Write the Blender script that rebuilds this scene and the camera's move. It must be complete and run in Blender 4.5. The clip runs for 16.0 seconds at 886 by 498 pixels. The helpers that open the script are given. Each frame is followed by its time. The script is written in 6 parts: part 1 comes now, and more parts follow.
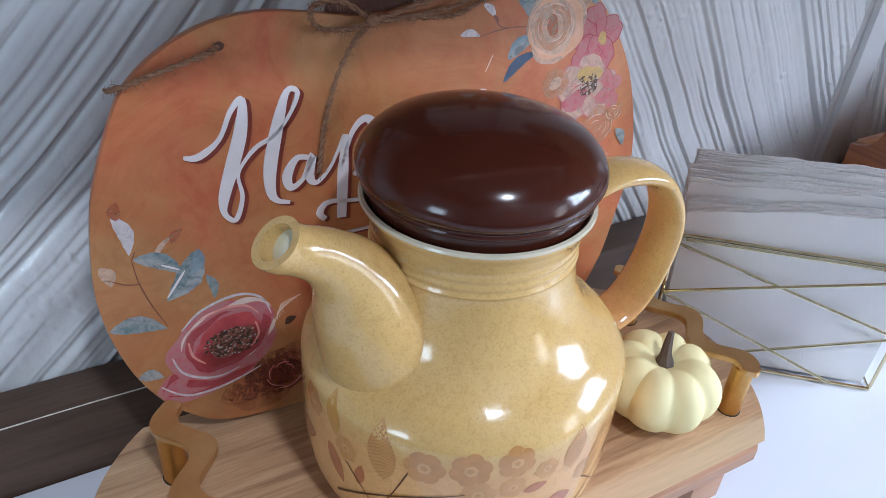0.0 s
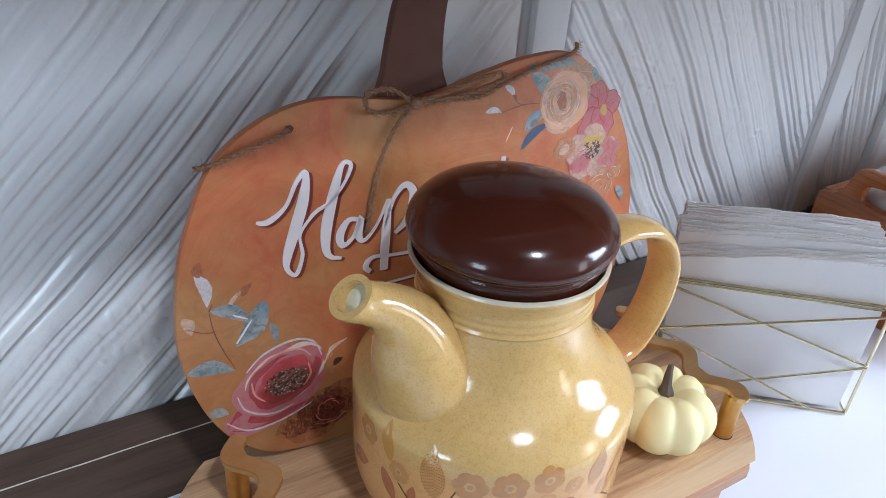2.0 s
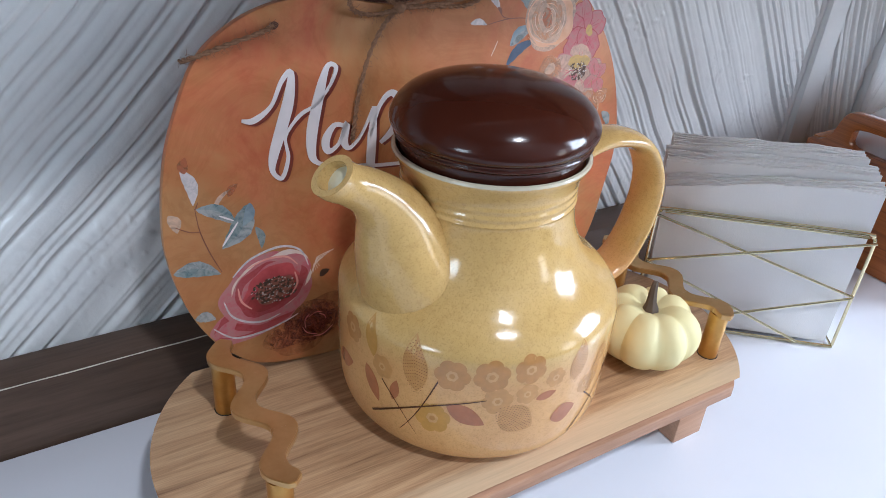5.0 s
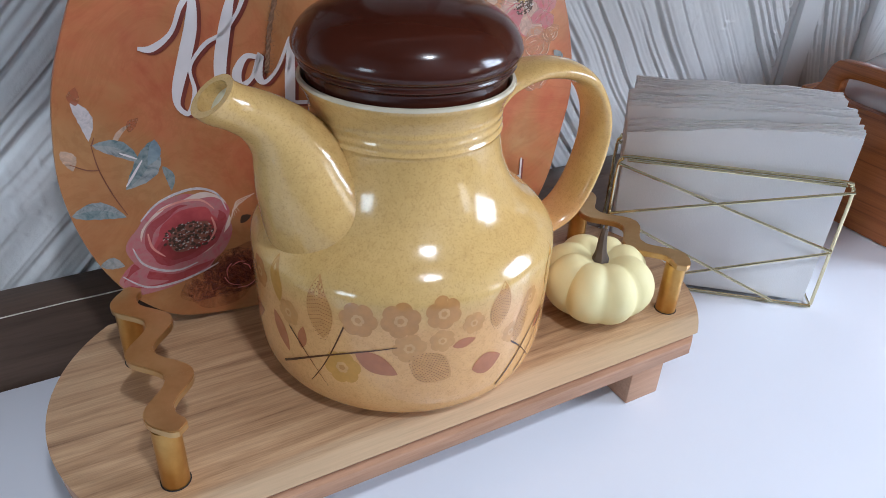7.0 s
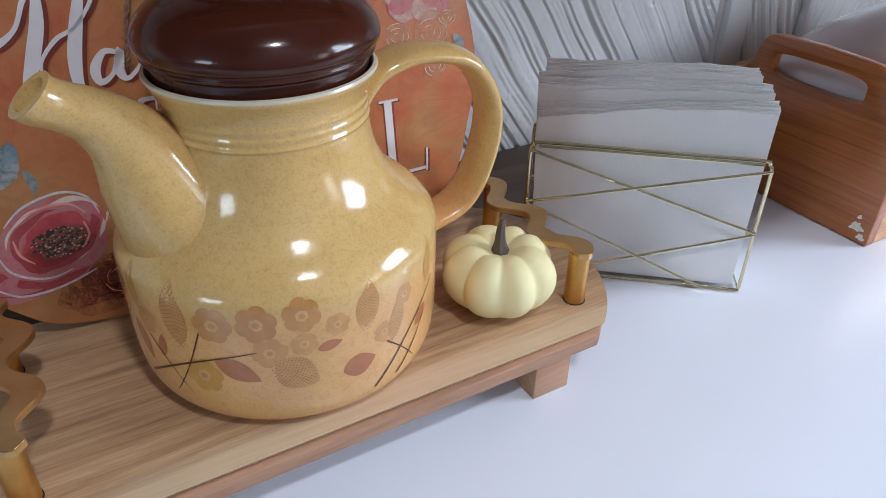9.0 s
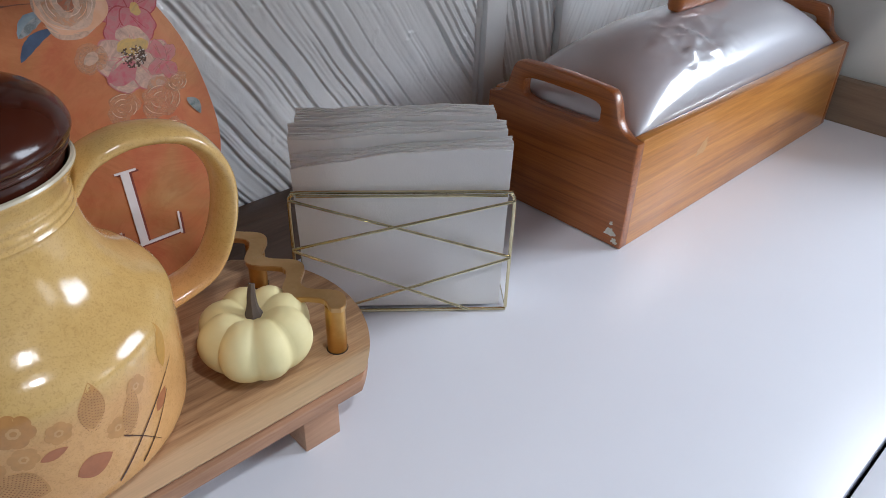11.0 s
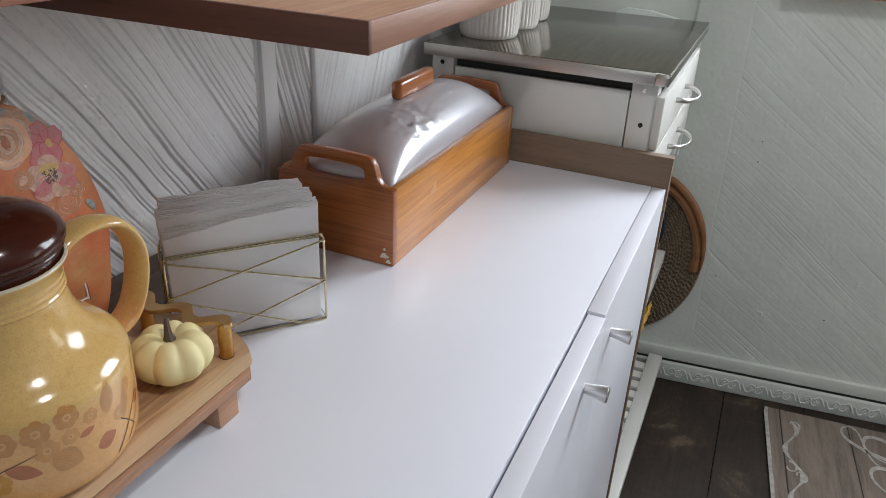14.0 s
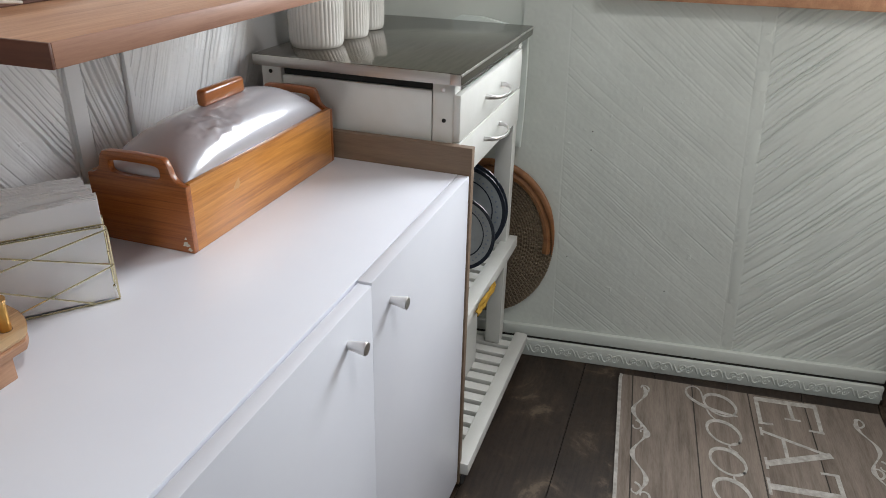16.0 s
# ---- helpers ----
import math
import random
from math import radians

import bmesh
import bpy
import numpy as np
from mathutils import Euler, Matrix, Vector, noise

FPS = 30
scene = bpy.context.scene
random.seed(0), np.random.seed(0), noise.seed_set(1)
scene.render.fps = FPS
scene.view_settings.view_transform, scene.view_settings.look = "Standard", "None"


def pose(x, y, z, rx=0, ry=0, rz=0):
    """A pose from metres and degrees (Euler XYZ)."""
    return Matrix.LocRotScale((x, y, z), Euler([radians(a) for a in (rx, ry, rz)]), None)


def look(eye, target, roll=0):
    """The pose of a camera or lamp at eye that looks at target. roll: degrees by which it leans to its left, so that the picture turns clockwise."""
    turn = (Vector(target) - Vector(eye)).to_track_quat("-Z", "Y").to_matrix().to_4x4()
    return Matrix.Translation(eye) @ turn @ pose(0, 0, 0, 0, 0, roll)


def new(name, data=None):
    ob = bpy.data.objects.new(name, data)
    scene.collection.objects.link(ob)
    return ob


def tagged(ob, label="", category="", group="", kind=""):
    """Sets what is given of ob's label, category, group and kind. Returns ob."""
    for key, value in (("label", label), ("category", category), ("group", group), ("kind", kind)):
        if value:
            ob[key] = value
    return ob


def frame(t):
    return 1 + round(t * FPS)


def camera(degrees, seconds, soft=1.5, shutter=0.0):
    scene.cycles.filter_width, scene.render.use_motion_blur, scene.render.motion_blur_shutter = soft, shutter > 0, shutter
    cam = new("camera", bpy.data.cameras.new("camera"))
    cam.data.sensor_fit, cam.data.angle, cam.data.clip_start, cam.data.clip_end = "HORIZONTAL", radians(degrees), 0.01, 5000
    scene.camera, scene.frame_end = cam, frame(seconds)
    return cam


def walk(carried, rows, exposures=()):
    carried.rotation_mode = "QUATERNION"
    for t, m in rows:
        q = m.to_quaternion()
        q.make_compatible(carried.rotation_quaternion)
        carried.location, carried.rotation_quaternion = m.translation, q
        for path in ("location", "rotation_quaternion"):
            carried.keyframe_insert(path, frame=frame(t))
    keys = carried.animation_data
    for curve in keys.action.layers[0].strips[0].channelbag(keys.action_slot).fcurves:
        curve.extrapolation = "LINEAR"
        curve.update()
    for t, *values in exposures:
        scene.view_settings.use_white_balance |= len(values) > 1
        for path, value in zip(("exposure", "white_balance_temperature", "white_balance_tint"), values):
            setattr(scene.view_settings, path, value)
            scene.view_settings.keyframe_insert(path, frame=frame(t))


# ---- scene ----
cam = camera(62.4, 16.0, soft=0.9)
METRES, EYE, TILT, LEAN, TURN = 1.16, 1.31, -36.2, -5.85, -29.2
PATH = [
    (0, (0.338, 0.095, 1.023), (1.213, 1.509, -0.089), 4.4),
    (0.5, (0.322, 0.088, 1.03), (1.218, 1.508, -0.056), 4.2),
    (1, (0.307, 0.082, 1.043), (1.232, 1.504, -0.017), 4.3),
    (1.5, (0.298, 0.08, 1.048), (1.239, 1.506, 0.008), 4.3),
    (2, (0.294, 0.076, 1.054), (1.241, 1.51, 0.03), 4.4),
    (2.5, (0.288, 0.071, 1.058), (1.241, 1.508, 0.044), 4.4),
    (3, (0.287, 0.073, 1.058), (1.241, 1.515, 0.053), 4.5),
    (3.5, (0.283, 0.07, 1.056), (1.239, 1.513, 0.053), 4.4),
    (4, (0.281, 0.064, 1.048), (1.231, 1.498, 0.028), 4.5),
    (4.2, (0.28, 0.057, 1.039), (1.232, 1.501, 0.036), 4.4),
    (6.3, (0.312, 0.041, 0.998), (1.244, 1.464, -0.055), 4.2),
    (6.5, (0.315, 0.039, 0.995), (1.242, 1.468, -0.054), 4.0),
    (7, (0.338, 0.031, 0.984), (1.225, 1.481, -0.069), 3.2),
    (7.5, (0.361, 0.02, 0.978), (1.221, 1.478, -0.085), 2.7),
    (8, (0.377, 0.019, 0.975), (1.214, 1.484, -0.098), 2.3),
    (8.2, (0.379, 0.019, 0.974), (1.211, 1.491, -0.095), 1.9),
    (10.3, (0.43, -0.003, 1.003), (1.491, 1.283, -0.102), 1.2),
    (10.5, (0.434, -0.006, 1.007), (1.531, 1.25, -0.099), 1.5),
    (11, (0.445, -0.011, 1.015), (1.625, 1.183, -0.072), 1.8),
    (11.5, (0.453, -0.024, 1.026), (1.699, 1.113, -0.048), 1.9),
    (12, (0.445, -0.033, 1.035), (1.785, 1.013, -0.018), 2.5),
    (12.5, (0.424, -0.055, 1.053), (1.845, 0.894, 0.013), 2.7),
    (13, (0.383, -0.068, 1.071), (1.883, 0.792, 0.066), 3.1),
    (13.5, (0.319, -0.081, 1.085), (1.898, 0.692, 0.131), 3.3),
    (14, (0.242, -0.094, 1.096), (1.885, 0.6, 0.191), 2.7),
    (14.5, (0.176, -0.117, 1.109), (1.848, 0.535, 0.225), 1.4),
    (15, (0.178, -0.138, 1.12), (1.865, 0.473, 0.236), 1.3),
    (15.5, (0.205, -0.222, 1.115), (1.899, 0.365, 0.228), 1.2),
    (16, (0.202, -0.326, 1.128), (1.902, 0.246, 0.243), 1.4),
]
walk(cam, [(t, look(eye, target, roll)) for t, eye, target, roll in PATH], [(0.0, 0.46, 5600, 9), (3.0, 0.62, 5880, 9), (4.2, 0.56, 5880, 9), (6.5, 0.36, 5840, 9), (8.0, 0.27, 5880, 9), (10.5, -0.14, 6100, 10), (12.0, -0.21, 6650, 10), (14.0, -0.22, 6720, 10), (16.0, -0.15, 6880, 10)])

# ---- world and light ----
world = bpy.data.worlds.new("world")
scene.world = world
world.use_nodes = True
wn = world.node_tree.nodes
sky = wn.new("ShaderNodeTexSky")
sky.sky_type, sky.sun_disc = "NISHITA", False
sky.sun_elevation, sky.sun_rotation = radians(38), radians(150)
world.node_tree.links.new(sky.outputs[0], wn["Background"].inputs[0])
wn["Background"].inputs[1].default_value = 0.12


def area_lamp(name, eye, target, width, height, power, colour):
    lamp = bpy.data.lights.new(name, "AREA")
    lamp.shape, lamp.size, lamp.size_y, lamp.energy, lamp.color = "RECTANGLE", width, height, power, colour
    ob = new(name, lamp)
    ob.matrix_world = look(eye, target)
    return ob


# daylight in the window of the east wall and a small one in the west wall; an added fill; the lamp under the ceiling
area_lamp("window_light_1", (1.985, -0.49, 1.335), (1.0, -0.40, 1.22), 0.72, 0.60, 30, (0.82, 0.90, 1.0))
area_lamp("window_light_2", (-1.01, -0.36, 1.22), (0.0, 0.1, 0.9), 0.34, 0.34, 3.4, (0.82, 0.95, 1.0))
# added fill from an assumed opening, brightening floor, mat and far wall
area_lamp("floor_fill_light", (1.66, -1.225, 0.98), (1.62, -0.2, 0.30), 0.40, 0.80, 3.2, (1.0, 0.97, 0.94))
bulb = area_lamp("ceiling_light", (0.53, -0.72, 2.42), (0.53, -0.66, 0.5), 0.17, 0.17, 12.5, (0.95, 0.97, 1.0))
bulb.data.shape = "DISK"

# ---- materials ----
def material(name):
    m = bpy.data.materials.new(name)
    m.use_nodes = True
    return m, m.node_tree.nodes, m.node_tree.links, m.node_tree.nodes["Principled BSDF"]


def ramp(nodes, links, source, stops):
    r = nodes.new("ShaderNodeValToRGB")
    while len(r.color_ramp.elements) < len(stops):
        r.color_ramp.elements.new(0.5)
    for e, (at, c) in zip(r.color_ramp.elements, stops):
        e.position, e.color = at, (*c, 1)
    links.new(source, r.inputs[0])
    return r.outputs[0]


def coords(nodes, links, scale=(1, 1, 1), turn=(0, 0, 0)):
    tc, mp = nodes.new("ShaderNodeTexCoord"), nodes.new("ShaderNodeMapping")
    links.new(tc.outputs["Object"], mp.inputs[0])
    mp.inputs["Scale"].default_value = scale
    mp.inputs["Rotation"].default_value = [radians(a) for a in turn]
    return mp.outputs[0]


def noise_tex(nodes, links, vec, scale, detail=4, rough=0.55, distort=0.0):
    n = nodes.new("ShaderNodeTexNoise")
    n.inputs["Scale"].default_value, n.inputs["Detail"].default_value = scale, detail
    n.inputs["Roughness"].default_value, n.inputs["Distortion"].default_value = rough, distort
    links.new(vec, n.inputs["Vector"])
    return n.outputs["Fac"]


def bump(nodes, links, bsdf, height, strength=0.2, distance=0.001):
    b = nodes.new("ShaderNodeBump")
    b.inputs["Strength"].default_value, b.inputs["Distance"].default_value = strength, distance
    links.new(height, b.inputs["Height"])
    links.new(b.outputs[0], bsdf.inputs["Normal"])


def mix_colour(nodes, links, fac, a, b, mode="MIX"):
    m = nodes.new("ShaderNodeMix")
    m.data_type, m.blend_type = "RGBA", mode
    for sock, v in ((m.inputs[0], fac), (m.inputs[6], a), (m.inputs[7], b)):
        if hasattr(v, "is_linked"):
            links.new(v, sock)
        elif isinstance(v, (int, float)):
            sock.default_value = v
        else:
            sock.default_value = (*v, 1)
    return m.outputs[2]


def surface(name, base, dark=None, scale=30.0, rough=0.5, metal=0.0, grain=0.15, fine=400.0, coat=0.0, stretch=(1, 1, 1), depth=0.0006):
    """A plain surface with stains at one scale, grain at a finer one, and a fine relief."""
    m, n, l, b = material(name)
    v = coords(n, l, stretch)
    dark = dark or tuple(c * 0.82 for c in base)
    big = noise_tex(n, l, v, scale, 5)
    small = noise_tex(n, l, v, fine, 3)
    col = ramp(n, l, big, [(0.3, dark), (0.65, base)])
    col2 = mix_colour(n, l, 0.12, col, ramp(n, l, small, [(0.35, dark), (0.65, base)]))
    l.new(col2, b.inputs["Base Color"])
    b.inputs["Roughness"].default_value, b.inputs["Metallic"].default_value = rough, metal
    b.inputs["Coat Weight"].default_value = coat
    if grain:
        bump(n, l, b, small, grain, depth)
    return m


def wood(name, light, mid, dark, axis="x", scale=14.0, rough=0.45, coat=0.0, rings=1.0, across=9.0):
    """Wood with grain along one axis of the object."""
    m, n, l, b = material(name)
    s = {"x": (0.6, across, across), "y": (across, 0.6, across), "z": (across, across, 0.6)}[axis]
    v = coords(n, l, s)
    tc = n.new("ShaderNodeObjectInfo")
    add = n.new("ShaderNodeVectorMath")
    add.operation = "ADD"
    l.new(v, add.inputs[0])
    l.new(tc.outputs["Random"], add.inputs[1])
    v = add.outputs[0]
    broad = noise_tex(n, l, v, scale * 0.35, 3, 0.5, 0.6 * rings)
    fine = noise_tex(n, l, v, scale * 3.2, 5, 0.65, 0.2)
    col = ramp(n, l, broad, [(0.28, dark), (0.47, mid), (0.68, light)])
    streak = ramp(n, l, fine, [(0.3, dark), (0.6, light)])
    l.new(mix_colour(n, l, 0.35, col, streak), b.inputs["Base Color"])
    b.inputs["Roughness"].default_value, b.inputs["Coat Weight"].default_value = rough, coat
    b.inputs["Coat Roughness"].default_value = 0.15
    bump(n, l, b, fine, 0.12, 0.0006)
    return m


M_WALL = surface("painted_plaster", (0.72, 0.725, 0.73), (0.65, 0.655, 0.66), 9, 0.33, grain=0.2, fine=700, coat=0.45)
M_FARWALL = surface("painted_plaster_green", (0.695, 0.728, 0.68), (0.62, 0.65, 0.605), 6, 0.5, grain=0.25, fine=500)
# ceiling and back walls are unseen; their greys are set to limit bounced light
M_CEIL = surface("unseen_ceiling_grey", (0.17, 0.16, 0.15), None, 5, 0.8)
M_BACK = surface("unseen_wall_grey", (0.31, 0.305, 0.31), None, 7, 0.8)
M_LAM = surface("white_laminate", (0.80, 0.815, 0.88), (0.775, 0.79, 0.86), 8, 0.28, grain=0.05, fine=900)
M_BROWN = wood("dark_brown_wood", (0.125, 0.080, 0.058), (0.092, 0.058, 0.042), (0.055, 0.034, 0.024), "x", 18, 0.42)
M_BROWN.node_tree.nodes["Principled BSDF"].inputs["Specular IOR Level"].default_value = 0.22
M_BROWN2 = wood("tan_brown_panel", (0.22, 0.15, 0.10), (0.18, 0.12, 0.08), (0.13, 0.085, 0.055), "y", 18, 0.55)
M_TRAY = wood("acacia_wood", (0.61, 0.395, 0.225), (0.45, 0.265, 0.138), (0.20, 0.098, 0.048), "x", 34, 0.36, rings=1.6, across=12)


def pale_edge(m):
    """A streak of pale sapwood along the front of a board."""
    n, l = m.node_tree.nodes, m.node_tree.links
    b = n["Principled BSDF"]
    old = b.inputs["Base Color"].links[0].from_socket
    v = coords(n, l)
    xyz, add, rng = n.new("ShaderNodeSeparateXYZ"), n.new("ShaderNodeMath"), n.new("ShaderNodeMapRange")
    l.new(v, xyz.inputs[0])
    add.operation = "MULTIPLY_ADD"
    add.inputs[1].default_value = 0.012
    l.new(noise_tex(n, l, coords(n, l, (5, 60, 1)), 3.0, 4), add.inputs[0])
    l.new(xyz.outputs[1], add.inputs[2])
    rng.inputs[1].default_value, rng.inputs[2].default_value, rng.inputs[3].default_value, rng.inputs[4].default_value = -0.0570, -0.0490, 0.62, 0.0
    l.new(add.outputs[0], rng.inputs[0])
    l.new(mix_colour(n, l, rng.outputs[0], old, (0.74, 0.57, 0.38)), b.inputs["Base Color"])


pale_edge(M_TRAY)
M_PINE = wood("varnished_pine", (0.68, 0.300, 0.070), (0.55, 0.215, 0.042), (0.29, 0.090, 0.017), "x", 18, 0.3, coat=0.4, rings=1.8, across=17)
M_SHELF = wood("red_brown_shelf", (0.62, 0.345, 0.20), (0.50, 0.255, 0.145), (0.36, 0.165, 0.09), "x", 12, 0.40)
# same shelf wood darkened: shade of the front and west end put into colour
M_SHELFFRONT = wood("shelf_front_shaded", (0.46, 0.245, 0.165), (0.38, 0.19, 0.125), (0.27, 0.125, 0.078), "x", 14, 0.45)
M_SHELFEND = wood("shelf_end_shaded", (0.16, 0.06, 0.035), (0.12, 0.045, 0.028), (0.08, 0.03, 0.02), "y", 12, 0.5)
M_LID = surface("brown_glaze", (0.056, 0.013, 0.007), (0.046, 0.010, 0.005), 20, 0.16, grain=0.02, coat=0.1)
M_LID.node_tree.nodes["Principled BSDF"].inputs["Specular IOR Level"].default_value = 0.32
M_RIM = surface("cream_rim_glaze", (0.64, 0.57, 0.43), None, 60, 0.2, grain=0.0)
M_PUMP = surface("cream_resin", (0.82, 0.73, 0.41), (0.77, 0.67, 0.34), 40, 0.6, grain=0.1)
M_STEM = surface("grey_brown_stem", (0.13, 0.095, 0.07), (0.07, 0.05, 0.04), 120, 0.8, stretch=(1, 1, 0.2))
M_GOLD = surface("brushed_gold", (0.62, 0.37, 0.12), (0.50, 0.27, 0.075), 90, 0.36, 1.0, grain=0.1)
M_GOLDTOP = surface("satin_pale_gold", (0.66, 0.43, 0.20), (0.54, 0.33, 0.13), 70, 0.30, 0.85, grain=0.1)
M_WIRE = surface("brass_wire", (0.80, 0.72, 0.48), (0.58, 0.50, 0.30), 60, 0.16, 1.0, grain=0.0)
M_PAPER = surface("white_paper", (0.92, 0.91, 0.92), (0.89, 0.88, 0.89), 30, 0.9, grain=0.3, fine=900)
def let_light_through(m, share):
    """Thin paper passes part of the light that falls on its back."""
    n, l = m.node_tree.nodes, m.node_tree.links
    thin, both = n.new("ShaderNodeBsdfTranslucent"), n.new("ShaderNodeMixShader")
    thin.inputs[0].default_value = (0.95, 0.94, 0.94, 1)
    both.inputs[0].default_value = share
    l.new(n["Principled BSDF"].outputs[0], both.inputs[1])
    l.new(thin.outputs[0], both.inputs[2])
    l.new(both.outputs[0], n["Material Output"].inputs[0])


let_light_through(M_PAPER, 0.16)
# worktop steel darkened: the dark surroundings it mirrors are put into its base colour
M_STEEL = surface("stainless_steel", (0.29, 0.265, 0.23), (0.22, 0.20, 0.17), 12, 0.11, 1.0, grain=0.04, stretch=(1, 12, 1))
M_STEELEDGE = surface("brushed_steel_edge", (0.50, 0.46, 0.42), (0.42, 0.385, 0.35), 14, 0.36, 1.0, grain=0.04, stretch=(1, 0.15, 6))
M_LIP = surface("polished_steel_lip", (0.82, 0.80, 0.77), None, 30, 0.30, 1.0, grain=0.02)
M_BOARDPLASTIC = surface("pale_green_plastic", (0.80, 0.86, 0.82), (0.76, 0.82, 0.78), 20, 0.45, grain=0.05)
M_CART = surface("white_cart_paint", (0.72, 0.72, 0.69), (0.66, 0.66, 0.62), 14, 0.4, grain=0.08)
M_DARK = surface("dark_void", (0.02, 0.018, 0.016), None, 30, 0.8)
M_CHROME = surface("satin_nickel", (0.74, 0.72, 0.71), None, 40, 0.30, 1.0, grain=0.0)
M_CERAMIC = surface("white_ceramic", (0.64, 0.62, 0.58), None, 20, 0.2, grain=0.0)
M_STALK = surface("brown_glitter_paint", (0.12, 0.045, 0.028), (0.09, 0.034, 0.02), 60, 0.75)
M_WICKER = surface("woven_rattan", (0.24, 0.18, 0.12), (0.12, 0.085, 0.055), 150, 0.7)


M_TRAYLOW = wood("acacia_wood_edge", (0.50, 0.29, 0.18), (0.42, 0.225, 0.135), (0.27, 0.135, 0.075), "x", 22, 0.55)
# redder pine for the end panels, darkened with their shade in the colour
M_PINEY = wood("varnished_pine_end_shaded", (0.42, 0.130, 0.028), (0.32, 0.088, 0.017), (0.14, 0.034, 0.006), "y", 20, 0.3, coat=0.4, across=32, rings=1.8)
M_GRIP = wood("varnished_pine_grip", (0.46, 0.15, 0.030), (0.35, 0.10, 0.020), (0.19, 0.048, 0.009), "x", 20, 0.28, coat=0.5, across=17)
M_POTIN = surface("spout_inside", (0.80, 0.76, 0.56), None, 60, 0.2)
M_P0, M_P1, M_P2, M_P3, M_P4, M_P5, M_P6 = (surface("pot_print_" + n, c, None, 200, 0.16, grain=0.0, coat=0.3) for n, c in (
    ("pale", (0.64, 0.365, 0.145)), ("tan", (0.51, 0.245, 0.080)), ("light", (0.57, 0.290, 0.100)), ("ochre", (0.56, 0.29, 0.070)), ("russet", (0.43, 0.155, 0.066)), ("dots", (0.27, 0.11, 0.04)), ("twig", (0.085, 0.030, 0.012))))
M_A_TEAL, M_A_BLUE, M_A_NAVY, M_A_PALE, M_A_PEACH, M_A_CREAM, M_A_PINK, M_A_ROSE, M_A_RED, M_A_MAROON, M_A_BLUSH, M_A_EYE, M_A_SPOT, M_A_TWIG, M_A_VEIN, M_A_WHITE = (surface("print_" + n, c, d, 110, 0.4, grain=0.0) for n, c, d in (
    ("teal", (0.36, 0.42, 0.40), (0.16, 0.23, 0.25)), ("blue", (0.28, 0.36, 0.40), (0.11, 0.15, 0.20)), ("navy", (0.07, 0.115, 0.20), (0.04, 0.06, 0.11)), ("pale", (0.74, 0.60, 0.54), (0.62, 0.44, 0.36)),
    ("peach", (0.72, 0.43, 0.29), (0.62, 0.32, 0.18)), ("cream", (0.78, 0.60, 0.48), (0.70, 0.46, 0.32)), ("pink", (0.72, 0.34, 0.30), (0.58, 0.17, 0.16)), ("rose", (0.52, 0.085, 0.09), (0.38, 0.040, 0.05)),
    ("red", (0.36, 0.035, 0.04), (0.22, 0.02, 0.022)), ("maroon", (0.22, 0.045, 0.03), (0.16, 0.03, 0.022)), ("blush", (0.74, 0.36, 0.30), (0.62, 0.22, 0.19)), ("eye", (0.34, 0.13, 0.09), (0.18, 0.05, 0.035)),
    ("spot", (0.10, 0.05, 0.03), (0.03, 0.015, 0.01)), ("twig", (0.26, 0.09, 0.05), (0.18, 0.06, 0.03)), ("vein", (0.62, 0.58, 0.54), (0.48, 0.44, 0.42)), ("white", (0.80, 0.74, 0.74), (0.75, 0.69, 0.69))))
M_TWINE = surface("jute_twine", (0.33, 0.175, 0.10), (0.19, 0.095, 0.05), 500, 0.9)
M_CHIP = surface("bare_chip", (0.70, 0.66, 0.56), None, 300, 0.8)
M_WORN = surface("faded_varnish", (0.58, 0.31, 0.12), (0.50, 0.24, 0.07), 300, 0.4)
M_RUBBER = surface("black_rubber", (0.03, 0.03, 0.03), None, 60, 0.6)
M_PLATE = surface("plate_glaze", (0.40, 0.43, 0.45), None, 30, 0.15, grain=0.0)
M_BLUE = surface("navy_band", (0.028, 0.034, 0.05), None, 60, 0.2, grain=0.0)
M_BLUEGREY = surface("blue_flowers", (0.30, 0.34, 0.42), (0.15, 0.18, 0.26), 300, 0.2, grain=0.0)
M_YELLOW = surface("mustard_cloth", (0.46, 0.27, 0.03), (0.30, 0.16, 0.015), 60, 0.9, grain=0.4)
M_RIMWOOD = wood("tray_rim_wood", (0.34, 0.15, 0.06), (0.26, 0.11, 0.04), (0.17, 0.065, 0.025), "x", 12, 0.35)
M_CRATE = wood("crate_wood", (0.34, 0.135, 0.085), (0.28, 0.105, 0.064), (0.20, 0.068, 0.040), "x", 12, 0.55)
M_TWIGW = surface("pale_twig", (0.62, 0.56, 0.50), (0.42, 0.36, 0.31), 90, 0.8)
M_TWIGD = surface("dark_twig", (0.14, 0.075, 0.05), (0.08, 0.04, 0.03), 90, 0.8)
M_MATGAP = surface("mat_joint", (0.055, 0.045, 0.038), None, 60, 0.9)
M_MATWHITE = surface("mat_white_print", (0.56, 0.54, 0.50), (0.30, 0.27, 0.24), 70, 0.85)


